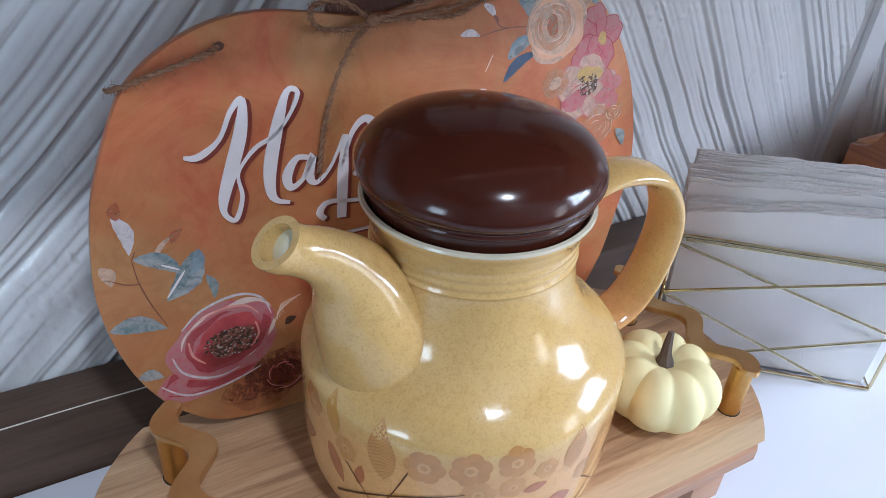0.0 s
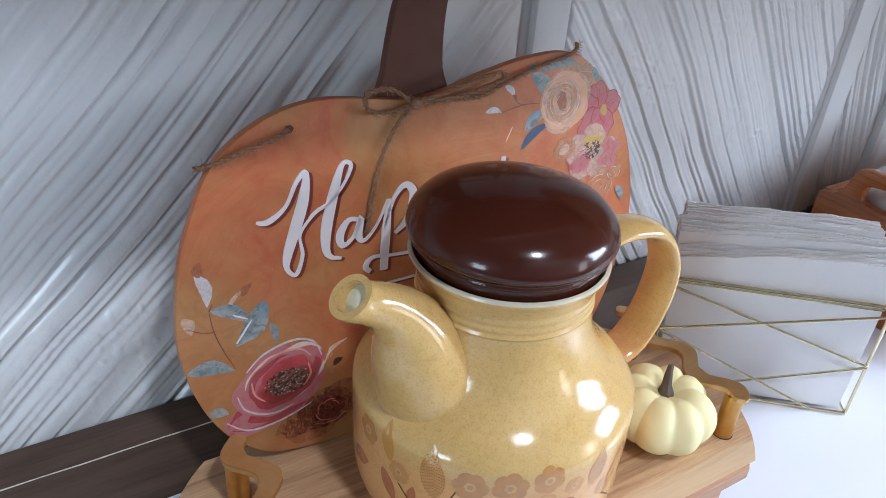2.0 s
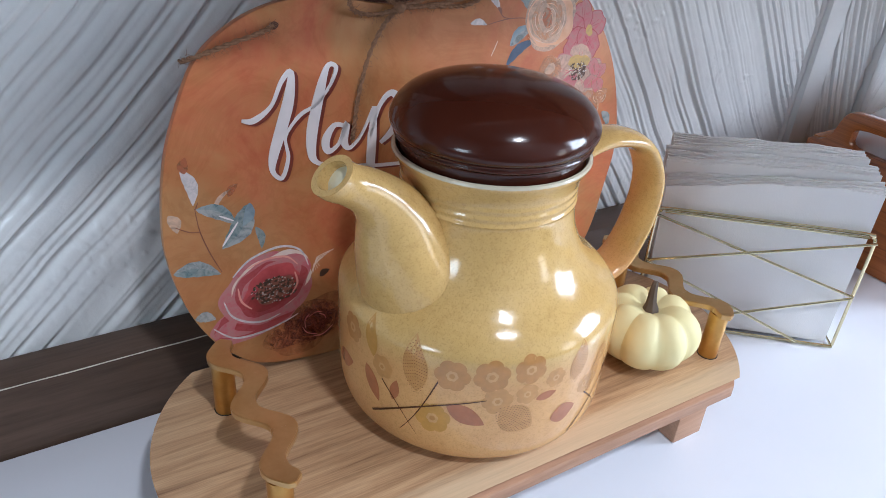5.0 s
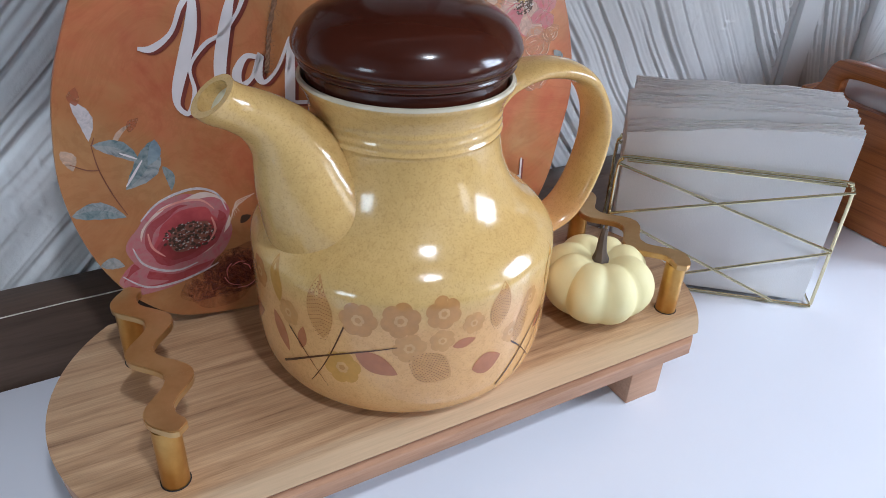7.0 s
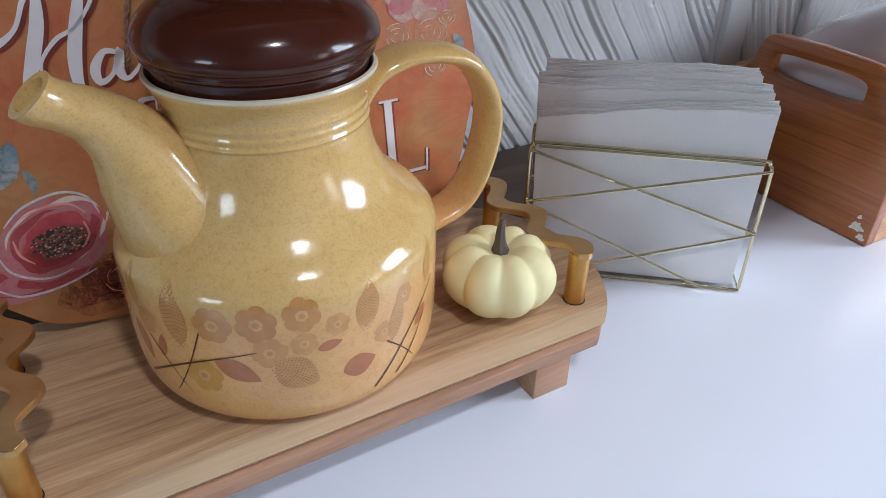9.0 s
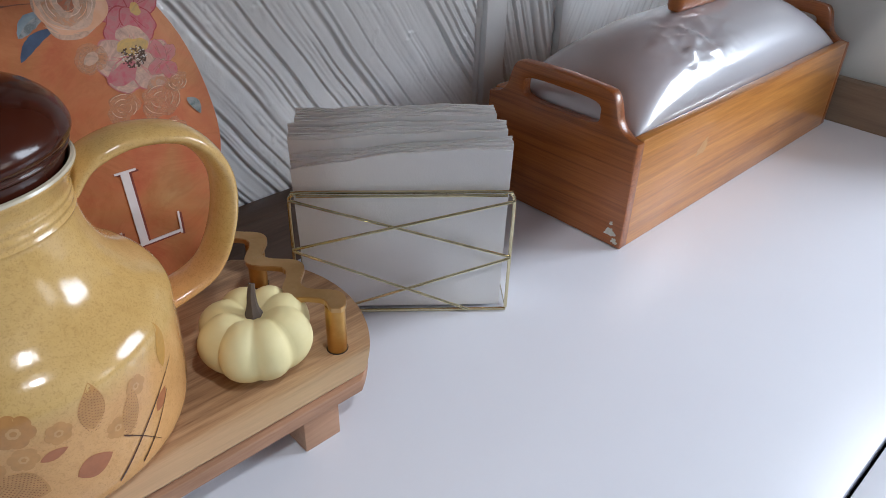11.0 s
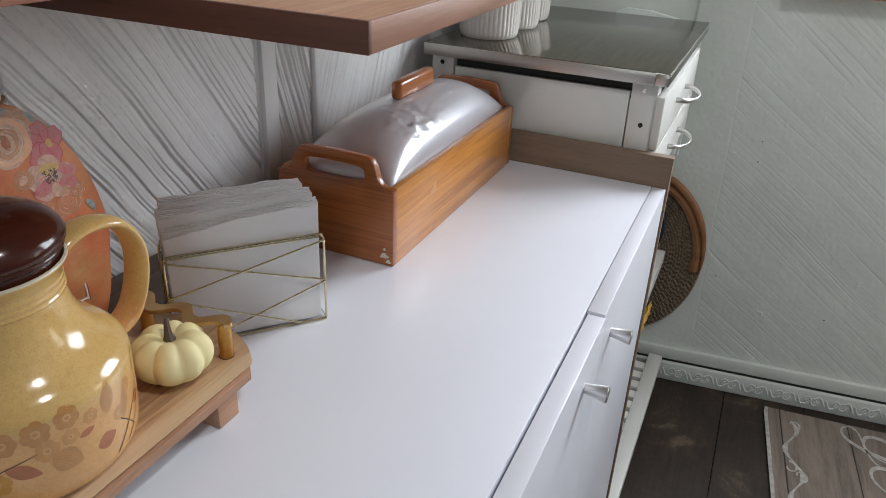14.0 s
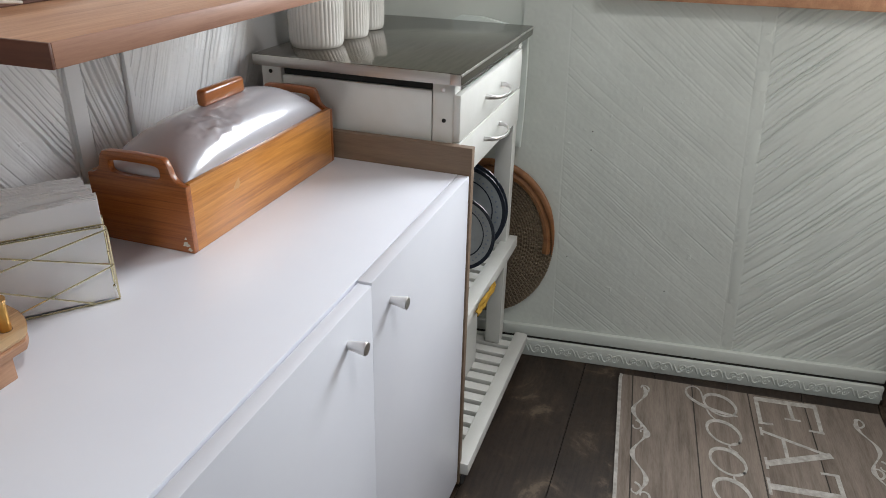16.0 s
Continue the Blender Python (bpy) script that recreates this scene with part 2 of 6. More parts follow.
def clear_plastic():
    m, n, l, b = material("clear_plastic")
    v = coords(n, l)
    clear, gloss, milk = n.new("ShaderNodeBsdfTransparent"), n.new("ShaderNodeBsdfGlossy"), n.new("ShaderNodeBsdfDiffuse")
    clear.inputs[0].default_value = (0.90, 0.90, 0.92, 1)
    gloss.inputs["Color"].default_value, gloss.inputs["Roughness"].default_value = (1, 1, 1, 1), 0.13
    milk.inputs[0].default_value = (0.92, 0.89, 0.96, 1)
    fres, bp = n.new("ShaderNodeFresnel"), n.new("ShaderNodeBump")
    fres.inputs["IOR"].default_value = 1.95
    bp.inputs["Strength"].default_value, bp.inputs["Distance"].default_value = 0.10, 0.003
    l.new(noise_tex(n, l, v, 30, 1), bp.inputs["Height"])
    l.new(bp.outputs[0], gloss.inputs["Normal"])
    a, c = n.new("ShaderNodeMixShader"), n.new("ShaderNodeMixShader")
    a.inputs[0].default_value = 0.46
    l.new(clear.outputs[0], a.inputs[1])
    l.new(milk.outputs[0], a.inputs[2])
    l.new(fres.outputs[0], c.inputs[0])
    l.new(a.outputs[0], c.inputs[1])
    l.new(gloss.outputs[0], c.inputs[2])
    haze, d = n.new("ShaderNodeBsdfGlossy"), n.new("ShaderNodeMixShader")
    haze.inputs["Color"].default_value, haze.inputs["Roughness"].default_value = (0.95, 0.97, 1, 1), 0.42
    d.inputs[0].default_value = 0.10
    l.new(c.outputs[0], d.inputs[1])
    l.new(haze.outputs[0], d.inputs[2])
    l.new(d.outputs[0], n["Material Output"].inputs[0])
    return m


def speckled_glaze():
    """Honey glaze, peachy below the shoulder, with fine brown specks."""
    m, n, l, b = material("honey_glaze")
    v = coords(n, l)
    upper = ramp(n, l, noise_tex(n, l, v, 22, 4), [(0.3, (0.62, 0.395, 0.138)), (0.7, (0.68, 0.448, 0.175))])
    lower = ramp(n, l, noise_tex(n, l, v, 30, 4), [(0.3, (0.64, 0.342, 0.128)), (0.7, (0.70, 0.392, 0.158))])
    xyz = n.new("ShaderNodeSeparateXYZ")
    l.new(v, xyz.inputs[0])
    band = n.new("ShaderNodeMapRange")
    band.inputs[1].default_value, band.inputs[2].default_value = 0.068, 0.054
    l.new(xyz.outputs[2], band.inputs[0])
    wash = mix_colour(n, l, band.outputs[0], upper, lower)
    speck = ramp(n, l, noise_tex(n, l, v, 1050, 3, 0.7), [(0.36, (0.34, 0.20, 0.07)), (0.47, (1, 1, 1))])
    mottle = ramp(n, l, noise_tex(n, l, v, 260, 5, 0.7, 0.4), [(0.36, (0.66, 0.56, 0.38)), (0.50, (1, 1, 1)), (0.66, (1.10, 1.10, 1.12))])
    cloud = ramp(n, l, noise_tex(n, l, v, 38, 3), [(0.36, (0.88, 0.86, 0.80)), (0.60, (1, 1, 1))])
    wash = mix_colour(n, l, 0.35, mix_colour(n, l, 0.20, wash, mottle, "MULTIPLY"), cloud, "MULTIPLY")
    l.new(mix_colour(n, l, 0.22, wash, speck, "MULTIPLY"), b.inputs["Base Color"])
    b.inputs["Roughness"].default_value, b.inputs["Coat Weight"].default_value, b.inputs["Coat Roughness"].default_value = 0.15, 0.3, 0.05
    bump(n, l, b, noise_tex(n, l, v, 300, 3), 0.15, 0.0006)
    return m


def watercolour():
    """The sign's washed orange print."""
    m, n, l, b = material("orange_print")
    v = coords(n, l)
    big = noise_tex(n, l, v, 11, 5, 0.6, 0.8)
    mid = noise_tex(n, l, v, 45, 4, 0.6, 0.5)
    base = ramp(n, l, big, [(0.30, (0.47, 0.080, 0.040)), (0.42, (0.51, 0.150, 0.060)), (0.52, (0.45, 0.180, 0.062)), (0.62, (0.42, 0.215, 0.080)), (0.74, (0.55, 0.35, 0.17))])
    wash = ramp(n, l, mid, [(0.35, (0.42, 0.115, 0.050)), (0.65, (0.56, 0.27, 0.12))])
    edge = ramp(n, l, noise_tex(n, l, v, 17, 6, 0.7, 1.5), [(0.44, (1, 1, 1)), (0.50, (0.86, 0.80, 0.76)), (0.56, (1, 1, 1))])
    l.new(mix_colour(n, l, 0.6, mix_colour(n, l, 0.28, base, wash), edge, "MULTIPLY"), b.inputs["Base Color"])
    b.inputs["Roughness"].default_value, b.inputs["Specular IOR Level"].default_value = 0.42, 0.3
    bump(n, l, b, noise_tex(n, l, v, 700, 2), 0.04, 0.0005)
    return m


def ink(name, full, thin, cover):
    """Thin watercolour: pigment that pools and pales, and lets the board through where it is thin."""
    m, n, l, b = material("ink_" + name)
    v = coords(n, l)
    pool = noise_tex(n, l, v, 170, 6, 0.68, 1.4)
    l.new(ramp(n, l, pool, [(0.36, full), (0.62, thin)]), b.inputs["Base Color"])
    b.inputs["Roughness"].default_value = 0.38
    show = n.new("ShaderNodeMapRange")
    show.inputs[1].default_value, show.inputs[2].default_value = 0.30, 0.66
    show.inputs[3].default_value, show.inputs[4].default_value = min(cover + 0.25, 1), cover - 0.25
    l.new(pool, show.inputs[0])
    clear, both = n.new("ShaderNodeBsdfTransparent"), n.new("ShaderNodeMixShader")
    l.new(show.outputs[0], both.inputs[0])
    l.new(clear.outputs[0], both.inputs[1])
    l.new(b.outputs[0], both.inputs[2])
    l.new(both.outputs[0], n["Material Output"].inputs[0])
    return m


def worn_floor():
    """Brown boards with rubbed pale patches, dark stains and scratches."""
    m, n, l, b = material("dark_worn_floor")
    info, add = n.new("ShaderNodeObjectInfo"), n.new("ShaderNodeVectorMath")
    add.operation = "ADD"
    l.new(coords(n, l), add.inputs[0])
    l.new(info.outputs["Location"], add.inputs[1])
    v = add.outputs[0]
    long = n.new("ShaderNodeMapping")
    long.inputs["Scale"].default_value = (0.35, 4.0, 1.0)
    l.new(v, long.inputs[0])
    big = noise_tex(n, l, v, 6.5, 7, 0.68, 0.8)
    grain = noise_tex(n, l, long.outputs[0], 26, 6, 0.7, 0.3)
    spot = noise_tex(n, l, v, 60, 5, 0.75)
    col = ramp(n, l, big, [(0.38, (0.016, 0.009, 0.006)), (0.54, (0.032, 0.019, 0.012)), (0.59, (0.065, 0.043, 0.028)), (0.66, (0.20, 0.15, 0.10))])
    col2 = ramp(n, l, grain, [(0.35, (0.012, 0.007, 0.005)), (0.65, (0.055, 0.036, 0.024))])
    col3 = mix_colour(n, l, 0.42, col, col2)
    stain = ramp(n, l, spot, [(0.34, (0.30, 0.26, 0.24)), (0.44, (1, 1, 1)), (0.66, (1, 1, 1)), (0.74, (1.9, 1.8, 1.7))])
    l.new(mix_colour(n, l, 0.8, col3, stain, "MULTIPLY"), b.inputs["Base Color"])
    l.new(ramp(n, l, spot, [(0.3, (0.38,) * 3), (0.7, (0.62,) * 3)]), b.inputs["Roughness"])
    bump(n, l, b, grain, 0.2, 0.001)
    return m


M_PLASTIC, M_POT, M_BOARD, M_FLOOR = clear_plastic(), speckled_glaze(), watercolour(), worn_floor()
M_I_TEAL, M_I_GREY, M_I_WHITE, M_I_PINK, M_I_ROSE, M_I_PEACH, M_I_CREAM, M_I_DARK, M_I_GOLD, M_I_RUSSET = (ink(*a) for a in (
    ("teal", (0.10, 0.165, 0.18), (0.40, 0.46, 0.465), 0.9), ("grey", (0.15, 0.18, 0.19), (0.56, 0.58, 0.58), 0.85), ("white", (0.74, 0.66, 0.66), (0.80, 0.76, 0.78), 0.75), ("pink", (0.50, 0.10, 0.13), (0.66, 0.30, 0.30), 0.85), ("rose", (0.33, 0.030, 0.038), (0.52, 0.10, 0.11), 0.92),
    ("peach", (0.64, 0.29, 0.15), (0.73, 0.45, 0.29), 0.42), ("cream", (0.74, 0.50, 0.36), (0.80, 0.62, 0.50), 0.6), ("dark", (0.20, 0.042, 0.032), (0.36, 0.085, 0.05), 0.26), ("gold", (0.62, 0.38, 0.10), (0.74, 0.54, 0.22), 0.75), ("russet", (0.45, 0.12, 0.05), (0.52, 0.20, 0.10), 0.6)))
M_MAT = wood("mat_wood_print", (0.28, 0.228, 0.188), (0.21, 0.168, 0.138), (0.105, 0.078, 0.062), "x", 20, 0.85, across=6)


# ---- builders ----
def mesh_of(bm, name, mat, smooth=True):
    me = bpy.data.meshes.new(name)
    bm.normal_update()
    bm.to_mesh(me)
    bm.free()
    me.materials.append(mat)
    if smooth:
        for p in me.polygons:
            p.use_smooth = True
        me.set_sharp_from_angle(angle=radians(38))
    return me


def part(name, bm, mat, parent=None, label="", smooth=True):
    ob = new(name, mesh_of(bm, name, mat, smooth))
    if parent:
        ob.parent = parent
    if label:
        ob["label"] = label
    return ob


def thing(name, label, category, m=None, group="", kind=""):
    ob = new(name)
    ob.empty_display_size = 0.02
    ob.matrix_world = m or Matrix()
    return tagged(ob, label, category, group, kind)


def slab(x0, x1, y0, y1, z0, z1, bevel=0.0, seg=2):
    bm = bmesh.new()
    bmesh.ops.create_cube(bm, size=1)
    bmesh.ops.transform(bm, matrix=Matrix.LocRotScale(((x0 + x1) / 2, (y0 + y1) / 2, (z0 + z1) / 2), None, (x1 - x0, y1 - y0, z1 - z0)), verts=bm.verts)
    if bevel:
        bmesh.ops.bevel(bm, geom=bm.edges[:], offset=bevel, segments=seg, profile=0.5, affect="EDGES")
    return bm


def lathe(profile, seg=64, bm=None):
    bm = bm or bmesh.new()
    rings = []
    for r, z in profile:
        if r < 1e-5:
            rings.append([bm.verts.new((0, 0, z))])
        else:
            rings.append([bm.verts.new((r * math.cos(a), r * math.sin(a), z)) for a in (2 * math.pi * i / seg for i in range(seg))])
    for a, b in zip(rings, rings[1:]):
        for i in range(seg):
            j = (i + 1) % seg
            if len(a) == 1 and len(b) > 1:
                bm.faces.new((a[0], b[j], b[i]))
            elif len(b) == 1 and len(a) > 1:
                bm.faces.new((a[i], a[j], b[0]))
            elif len(a) > 1:
                bm.faces.new((a[i], a[j], b[j], b[i]))
    bmesh.ops.recalc_face_normals(bm, faces=bm.faces)
    return bm


def smooth_path(points, per=8, closed=False):
    """Catmull-Rom through the points; each may carry more than three numbers."""
    p = [np.array(q, float) for q in points]
    n, out = len(p), []
    for i in range(n if closed else n - 1):
        a, b, c, d = (p[(i + k) % n] if closed else p[min(max(i + k, 0), n - 1)] for k in (-1, 0, 1, 2))
        for s in range(per):
            t = s / per
            out.append(0.5 * (2 * b + (c - a) * t + (2 * a - 5 * b + 4 * c - d) * t * t + (3 * b - a - 3 * c + d) * t**3))
    if not closed:
        out.append(p[-1])
    return out


def sweep(path, radius, seg=10, closed=False, bm=None, flat=1.0, side=None, hollow=0.0):
    """A tube along path. radius: a number or one a point. flat: its height over its width, with width along side."""
    bm = bm or bmesh.new()
    pts = [Vector([float(c) for c in q[:3]]) for q in path]
    n = len(pts)
    rings, normal = [], None
    for i, p in enumerate(pts):
        t = (pts[(i + 1) % n] - pts[i - 1]) if closed else (pts[min(i + 1, n - 1)] - pts[max(i - 1, 0)])
        t.normalize()
        if side is not None:
            normal = Vector(side) - t * t.dot(Vector(side))
        elif normal is None:
            normal = t.orthogonal()
        else:
            normal = normal - t * t.dot(normal)
        normal.normalize()
        up = t.cross(normal)
        r = float(radius[i]) if hasattr(radius, "__len__") else radius
        rings.append([bm.verts.new(p + r * (math.cos(a) * normal + flat * math.sin(a) * up)) for a in (2 * math.pi * k / seg for k in range(seg))])
    if hollow:
        # a rounded lip, then back inside
        for i in range(n - 1, max(n - 14, 0), -1):
            rings.append([bm.verts.new(pts[i] + (v.co - pts[i]) * (1 - hollow / (v.co - pts[i]).length)) for v in rings[i][:]])
    pairs = list(zip(rings, rings[1:])) + ([(rings[-1], rings[0])] if closed else [])
    for a, b in pairs:
        for k in range(seg):
            bm.faces.new((a[k], a[(k + 1) % seg], b[(k + 1) % seg], b[k]))
    if not closed:
        bm.faces.new(rings[0][::-1])
        bm.faces.new(rings[-1])
    bmesh.ops.recalc_face_normals(bm, faces=bm.faces)
    return bm


def prism(outline, z0, z1, bevel=0.0, holes=()):
    """An outline in the xy plane, with holes, drawn out from z0 to z1."""
    bm = bmesh.new()
    edges = []
    for loop in (outline, *holes):
        vs = [bm.verts.new((x, y, z0)) for x, y in loop]
        edges += [bm.edges.new((a, b)) for a, b in zip(vs, vs[1:] + vs[:1])]
    if holes:
        bmesh.ops.triangle_fill(bm, use_beauty=True, edges=edges)
    else:
        bm.faces.new(list(bm.verts))
    faces = bm.faces[:]
    out = bmesh.ops.extrude_face_region(bm, geom=faces)
    bmesh.ops.translate(bm, vec=(0, 0, z1 - z0), verts=[v for v in out["geom"] if isinstance(v, bmesh.types.BMVert)])
    bmesh.ops.recalc_face_normals(bm, faces=bm.faces)
    if bevel:
        rim = [e for e in bm.edges if len(e.link_faces) == 2 and e.calc_face_angle(0) > 0.9]
        bmesh.ops.bevel(bm, geom=rim, offset=bevel, segments=2, profile=0.5, affect="EDGES")
    return bm


def moved(bm, m):
    bmesh.ops.transform(bm, matrix=m, verts=bm.verts)
    return bm


def value_noise(u, v, seed):
    """Smooth noise from 0 to 1 on arrays of u and v."""
    table = np.random.RandomState(seed).rand(256, 256)
    iu, iv = np.floor(u).astype(int), np.floor(v).astype(int)
    fu, fv = u - iu, v - iv
    fu, fv = fu * fu * (3 - 2 * fu), fv * fv * (3 - 2 * fv)
    g = lambda a, b: table[a % 256, b % 256]
    return (g(iu, iv) * (1 - fu) + g(iu + 1, iv) * fu) * (1 - fv) + (g(iu, iv + 1) * (1 - fu) + g(iu + 1, iv + 1) * fu) * fv


def grid_mesh(name, xyz, mat):
    """A sheet from an array of rows x columns x 3."""
    r, c, _ = xyz.shape
    idx = np.arange(r * c).reshape(r, c)
    faces = np.stack([idx[:-1, :-1], idx[:-1, 1:], idx[1:, 1:], idx[1:, :-1]], -1).reshape(-1, 4)
    me = bpy.data.meshes.new(name)
    me.from_pydata(xyz.reshape(-1, 3).tolist(), [], faces.tolist())
    me.materials.append(mat)
    me.polygons.foreach_set("use_smooth", np.ones(len(me.polygons), bool))
    return me


def strokes_in(u, w, cell, width, length, seed):
    """Grooves about a cell apart across u, each with its own place, width and breaks along w; each has a lip on one side."""
    rng = np.random.RandomState(seed)
    place, wide, deep = rng.rand(512), rng.rand(512), rng.rand(512)
    i = np.floor(u / cell).astype(int)
    out = np.zeros_like(u)
    for d in (-1, 0, 1):
        k = (i + d) % 512
        x = u - (i + d + 0.15 + 0.7 * place[k]) * cell
        sig = width * (0.65 + 0.8 * wide[k])
        on = np.clip((value_noise(k * 7.31 + 3, w / length + 40, seed + 1) - 0.34) * 4, 0, 1)
        side = np.where(x < 0, 1.0, 1.9)
        out += on * (0.35 + 0.65 * deep[k]) * (-np.exp(-((x / (sig * side)) ** 2)) + 0.30 * np.exp(-(((x + 1.9 * sig) / (0.8 * sig)) ** 2)))
    return out


def combed(s, z, panels, seed, joint=0.0030):
    """Depth of the combed plaster at s along the wall and z up. panels: (from, to, slope of the strokes, depth, spacing, width, share of the finer strokes)."""
    h = 0.0012 * value_noise(s * 22, z * 22, seed) + 0.0004 * value_noise(s / 0.007, z / 0.007, seed + 5)
    drops = value_noise(s / 0.0050, z / 0.0050, seed + 9) * value_noise(s / 0.030, z / 0.030, seed + 8)
    h = h + 0.0007 * np.clip((drops - 0.76) * 8, 0, 1)
    for k, (a, b, slope, much, cell, width, second) in enumerate(panels):
        ang = math.atan(slope)
        wob = 0.022 * value_noise(s * 4, z * 4, seed + 30 + k) + 0.0020 * value_noise(s * 30, z * 30, seed + 31 + k)
        u = s * math.sin(ang) - z * math.cos(ang) + wob + 2.0
        w = s * math.cos(ang) + z * math.sin(ang) + 2.0
        g = 0.0026 * strokes_in(u, w, cell, width, 0.14, seed + k)
        g += 0.0015 * second * strokes_in(u, w, cell * 0.57, max(width * 0.7, 0.0009), 0.06, seed + 40 + k)
        g += (0.0012 + 0.0018 * second) * (value_noise(u / (1.3 * cell) + 9, w / 0.20 + 9, seed + 60 + k) - 0.5)
        if k == 0 and joint > 0.001:
            g += 0.0034 * strokes_in(u, w, 0.021, 0.0023, 0.16, seed + 70) * np.clip((z - 0.835) / 0.06, 0, 1)
        calm = 0.6 + 0.4 * np.clip((value_noise(s / 0.09, z / 0.09, seed + 88 + k) - 0.25) * 2.5, 0, 1)
        crumb = np.clip((value_noise(s / 0.0042, z / 0.0042, seed + 77) - 0.60) * 4, 0, 1) * np.clip((value_noise(s / 0.05, z / 0.05, seed + 78) - 0.55) * 5, 0, 1)
        inside = np.clip((s - a) / 0.003, 0, 1) * np.clip((b - s) / 0.003, 0, 1)
        edge = np.exp(-(((s - a - 0.002) / 0.0016) ** 2)) + np.exp(-(((s - b + 0.002) / 0.0016) ** 2))
        h = h + (g * much * calm + 0.15 * joint * crumb) * inside - joint * edge
    return h


# ---- room ----
COUNTER, WALL_Y = 0.70, 0.43


def scroll(size):
    """A flat running scroll, as two curls on a wave, as one mesh."""
    bm = bmesh.new()
    for sgn in (1, -1):
        path = []
        for i in range(30):
            a = i / 29 * 2.6 * math.pi
            r = size * 0.30 * (1 - i / 36)
            path.append((0, sgn * (size * 0.22 + r * math.cos(a)), sgn * r * math.sin(a)))
        sweep(path, size * 0.075, 6, bm=bm)
    sweep(smooth_path([(0, -size, -size * 0.2), (0, -size * 0.6, size * 0.28), (0, 0, 0), (0, size * 0.6, -size * 0.28), (0, size, size * 0.2)], 6), size * 0.075, 6, bm=bm)
    return bm


def room():
    xs, zs = np.arange(0.06, 1.36, 0.00082), np.arange(0.735, 1.03, 0.00082)
    s, z = np.meshgrid(xs, zs)
    h = combed(s, z, [(-0.4, 0.574, 1.12, 1.55, 0.0100, 0.0011, 0.35), (0.606, 0.916, -1.32, 1.25, 0.0080, 0.0009, 0.35), (0.948, 1.028, -2.6, 2.0, 0.0100, 0.0013, 0.8), (1.033, 2.1, 2.4, 1.6, 0.0120, 0.0013, 0.6)], 3)
    wall = new("wall_north", grid_mesh("wall_north", np.stack([s, WALL_Y - h, z], -1)[:, ::-1], M_WALL))
    tagged(wall, "white painted wall of combed plaster in diagonal strokes", "wall", kind="structure")
    back = part("wall_north_core", slab(-1.1, 2.3, WALL_Y + 0.004, WALL_Y + 0.1, 0, 2.5), M_WALL)
    tagged(back, "solid body of the white plaster wall", "wall", kind="structure")
    for x, w, nm in ((0.59, 0.026, "trim_1"), (0.932, 0.026, "trim_2"), (1.0305, 0.010, "trim_4")):
        b = part(nm, slab(x - w / 2, x + w / 2, WALL_Y - 0.007, WALL_Y + 0.004, 0.70, 1.3, 0.0015), M_WALL)
        tagged(b, "flat white painted batten on the plaster wall", "trim", kind="structure")
    # far wall, a little out of square, with a window above the brown sill
    m = pose(1.8657, -0.0439, 0, 0, 0, 6.76)

    def on_far(name, bm, mat, label, cat, parent=None):
        o = part(name, bm, mat, parent)
        if parent is None:
            o.matrix_world = m
            tagged(o, label, cat, kind="structure")
        elif label:
            o["label"] = label
        return o

    ys, zs = np.arange(-0.86, 0.10, 0.0015), np.arange(0.06, 0.930, 0.0015)
    s, z = np.meshgrid(ys, zs)
    lean = (0.034 + 0.0445 * np.clip((-0.016 - s) / 0.42, 0, 1)) * (z - 0.5)
    h = combed(s - lean, z, [(-0.430, -0.018, 0.85, 0.42, 0.0120, 0.0011, 0.30), (-1.1, -0.456, -0.92, 2.1, 0.0092, 0.0012, 0.35)], 11, 0.0004)
    far = new("wall_east", grid_mesh("wall_east", np.stack([-h, s, z], -1), M_FARWALL))
    far.matrix_world = m
    tagged(far, "pale grey-green plaster wall combed in diagonal strokes", "wall", kind="structure")
    for y0, y1, z0, z1 in ((-1.25, 0.55, 0, 0.94), (-1.25, 0.55, 1.65, 2.5), (-1.25, -0.86, 0.94, 1.65), (-0.10, 0.55, 0.94, 1.65)):
        on_far("wall_east_core", slab(0.006, 0.11, y0, y1, z0, z1), M_FARWALL, "solid body of the grey-green wall", "wall")
    shear = Matrix(((1, 0, 0, 0), (0, 1, 0.0785, -0.0393), (0, 0, 1, 0), (0, 0, 0, 1)))
    on_far("trim_3", moved(slab(-0.0008, 0.003, -0.4545, -0.4315, 0.089, 0.93, 0.0003), shear), M_FARWALL, "flat painted batten on the grey-green wall", "trim")
    base = on_far("baseboard", slab(-0.022, 0.0, -0.853, 0.40, 0, 0.050, 0.003), M_FARWALL, "cream baseboard with an embossed scroll pattern", "baseboard")
    me = mesh_of(moved(scroll(0.031), Matrix.Diagonal((0.8, 1.0, 1.4, 1))), "scroll", M_FARWALL)
    for k in range(20):
        o = new("scroll", me)
        o.parent = base
        o.matrix_basis = Matrix.Translation((-0.0222, -0.822 + k * 0.0625, 0.025))
    on_far("baseboard_gap", slab(-0.012, 0.0, -0.853, 0.40, 0.0502, 0.0558), M_DARK, "dark open joint above the baseboard", "trim")
    on_far("baseboard_cap", slab(-0.014, 0.0, -0.853, 0.40, 0.056, 0.088, 0.004), M_FARWALL, "plain painted strip above the embossed baseboard", "trim")
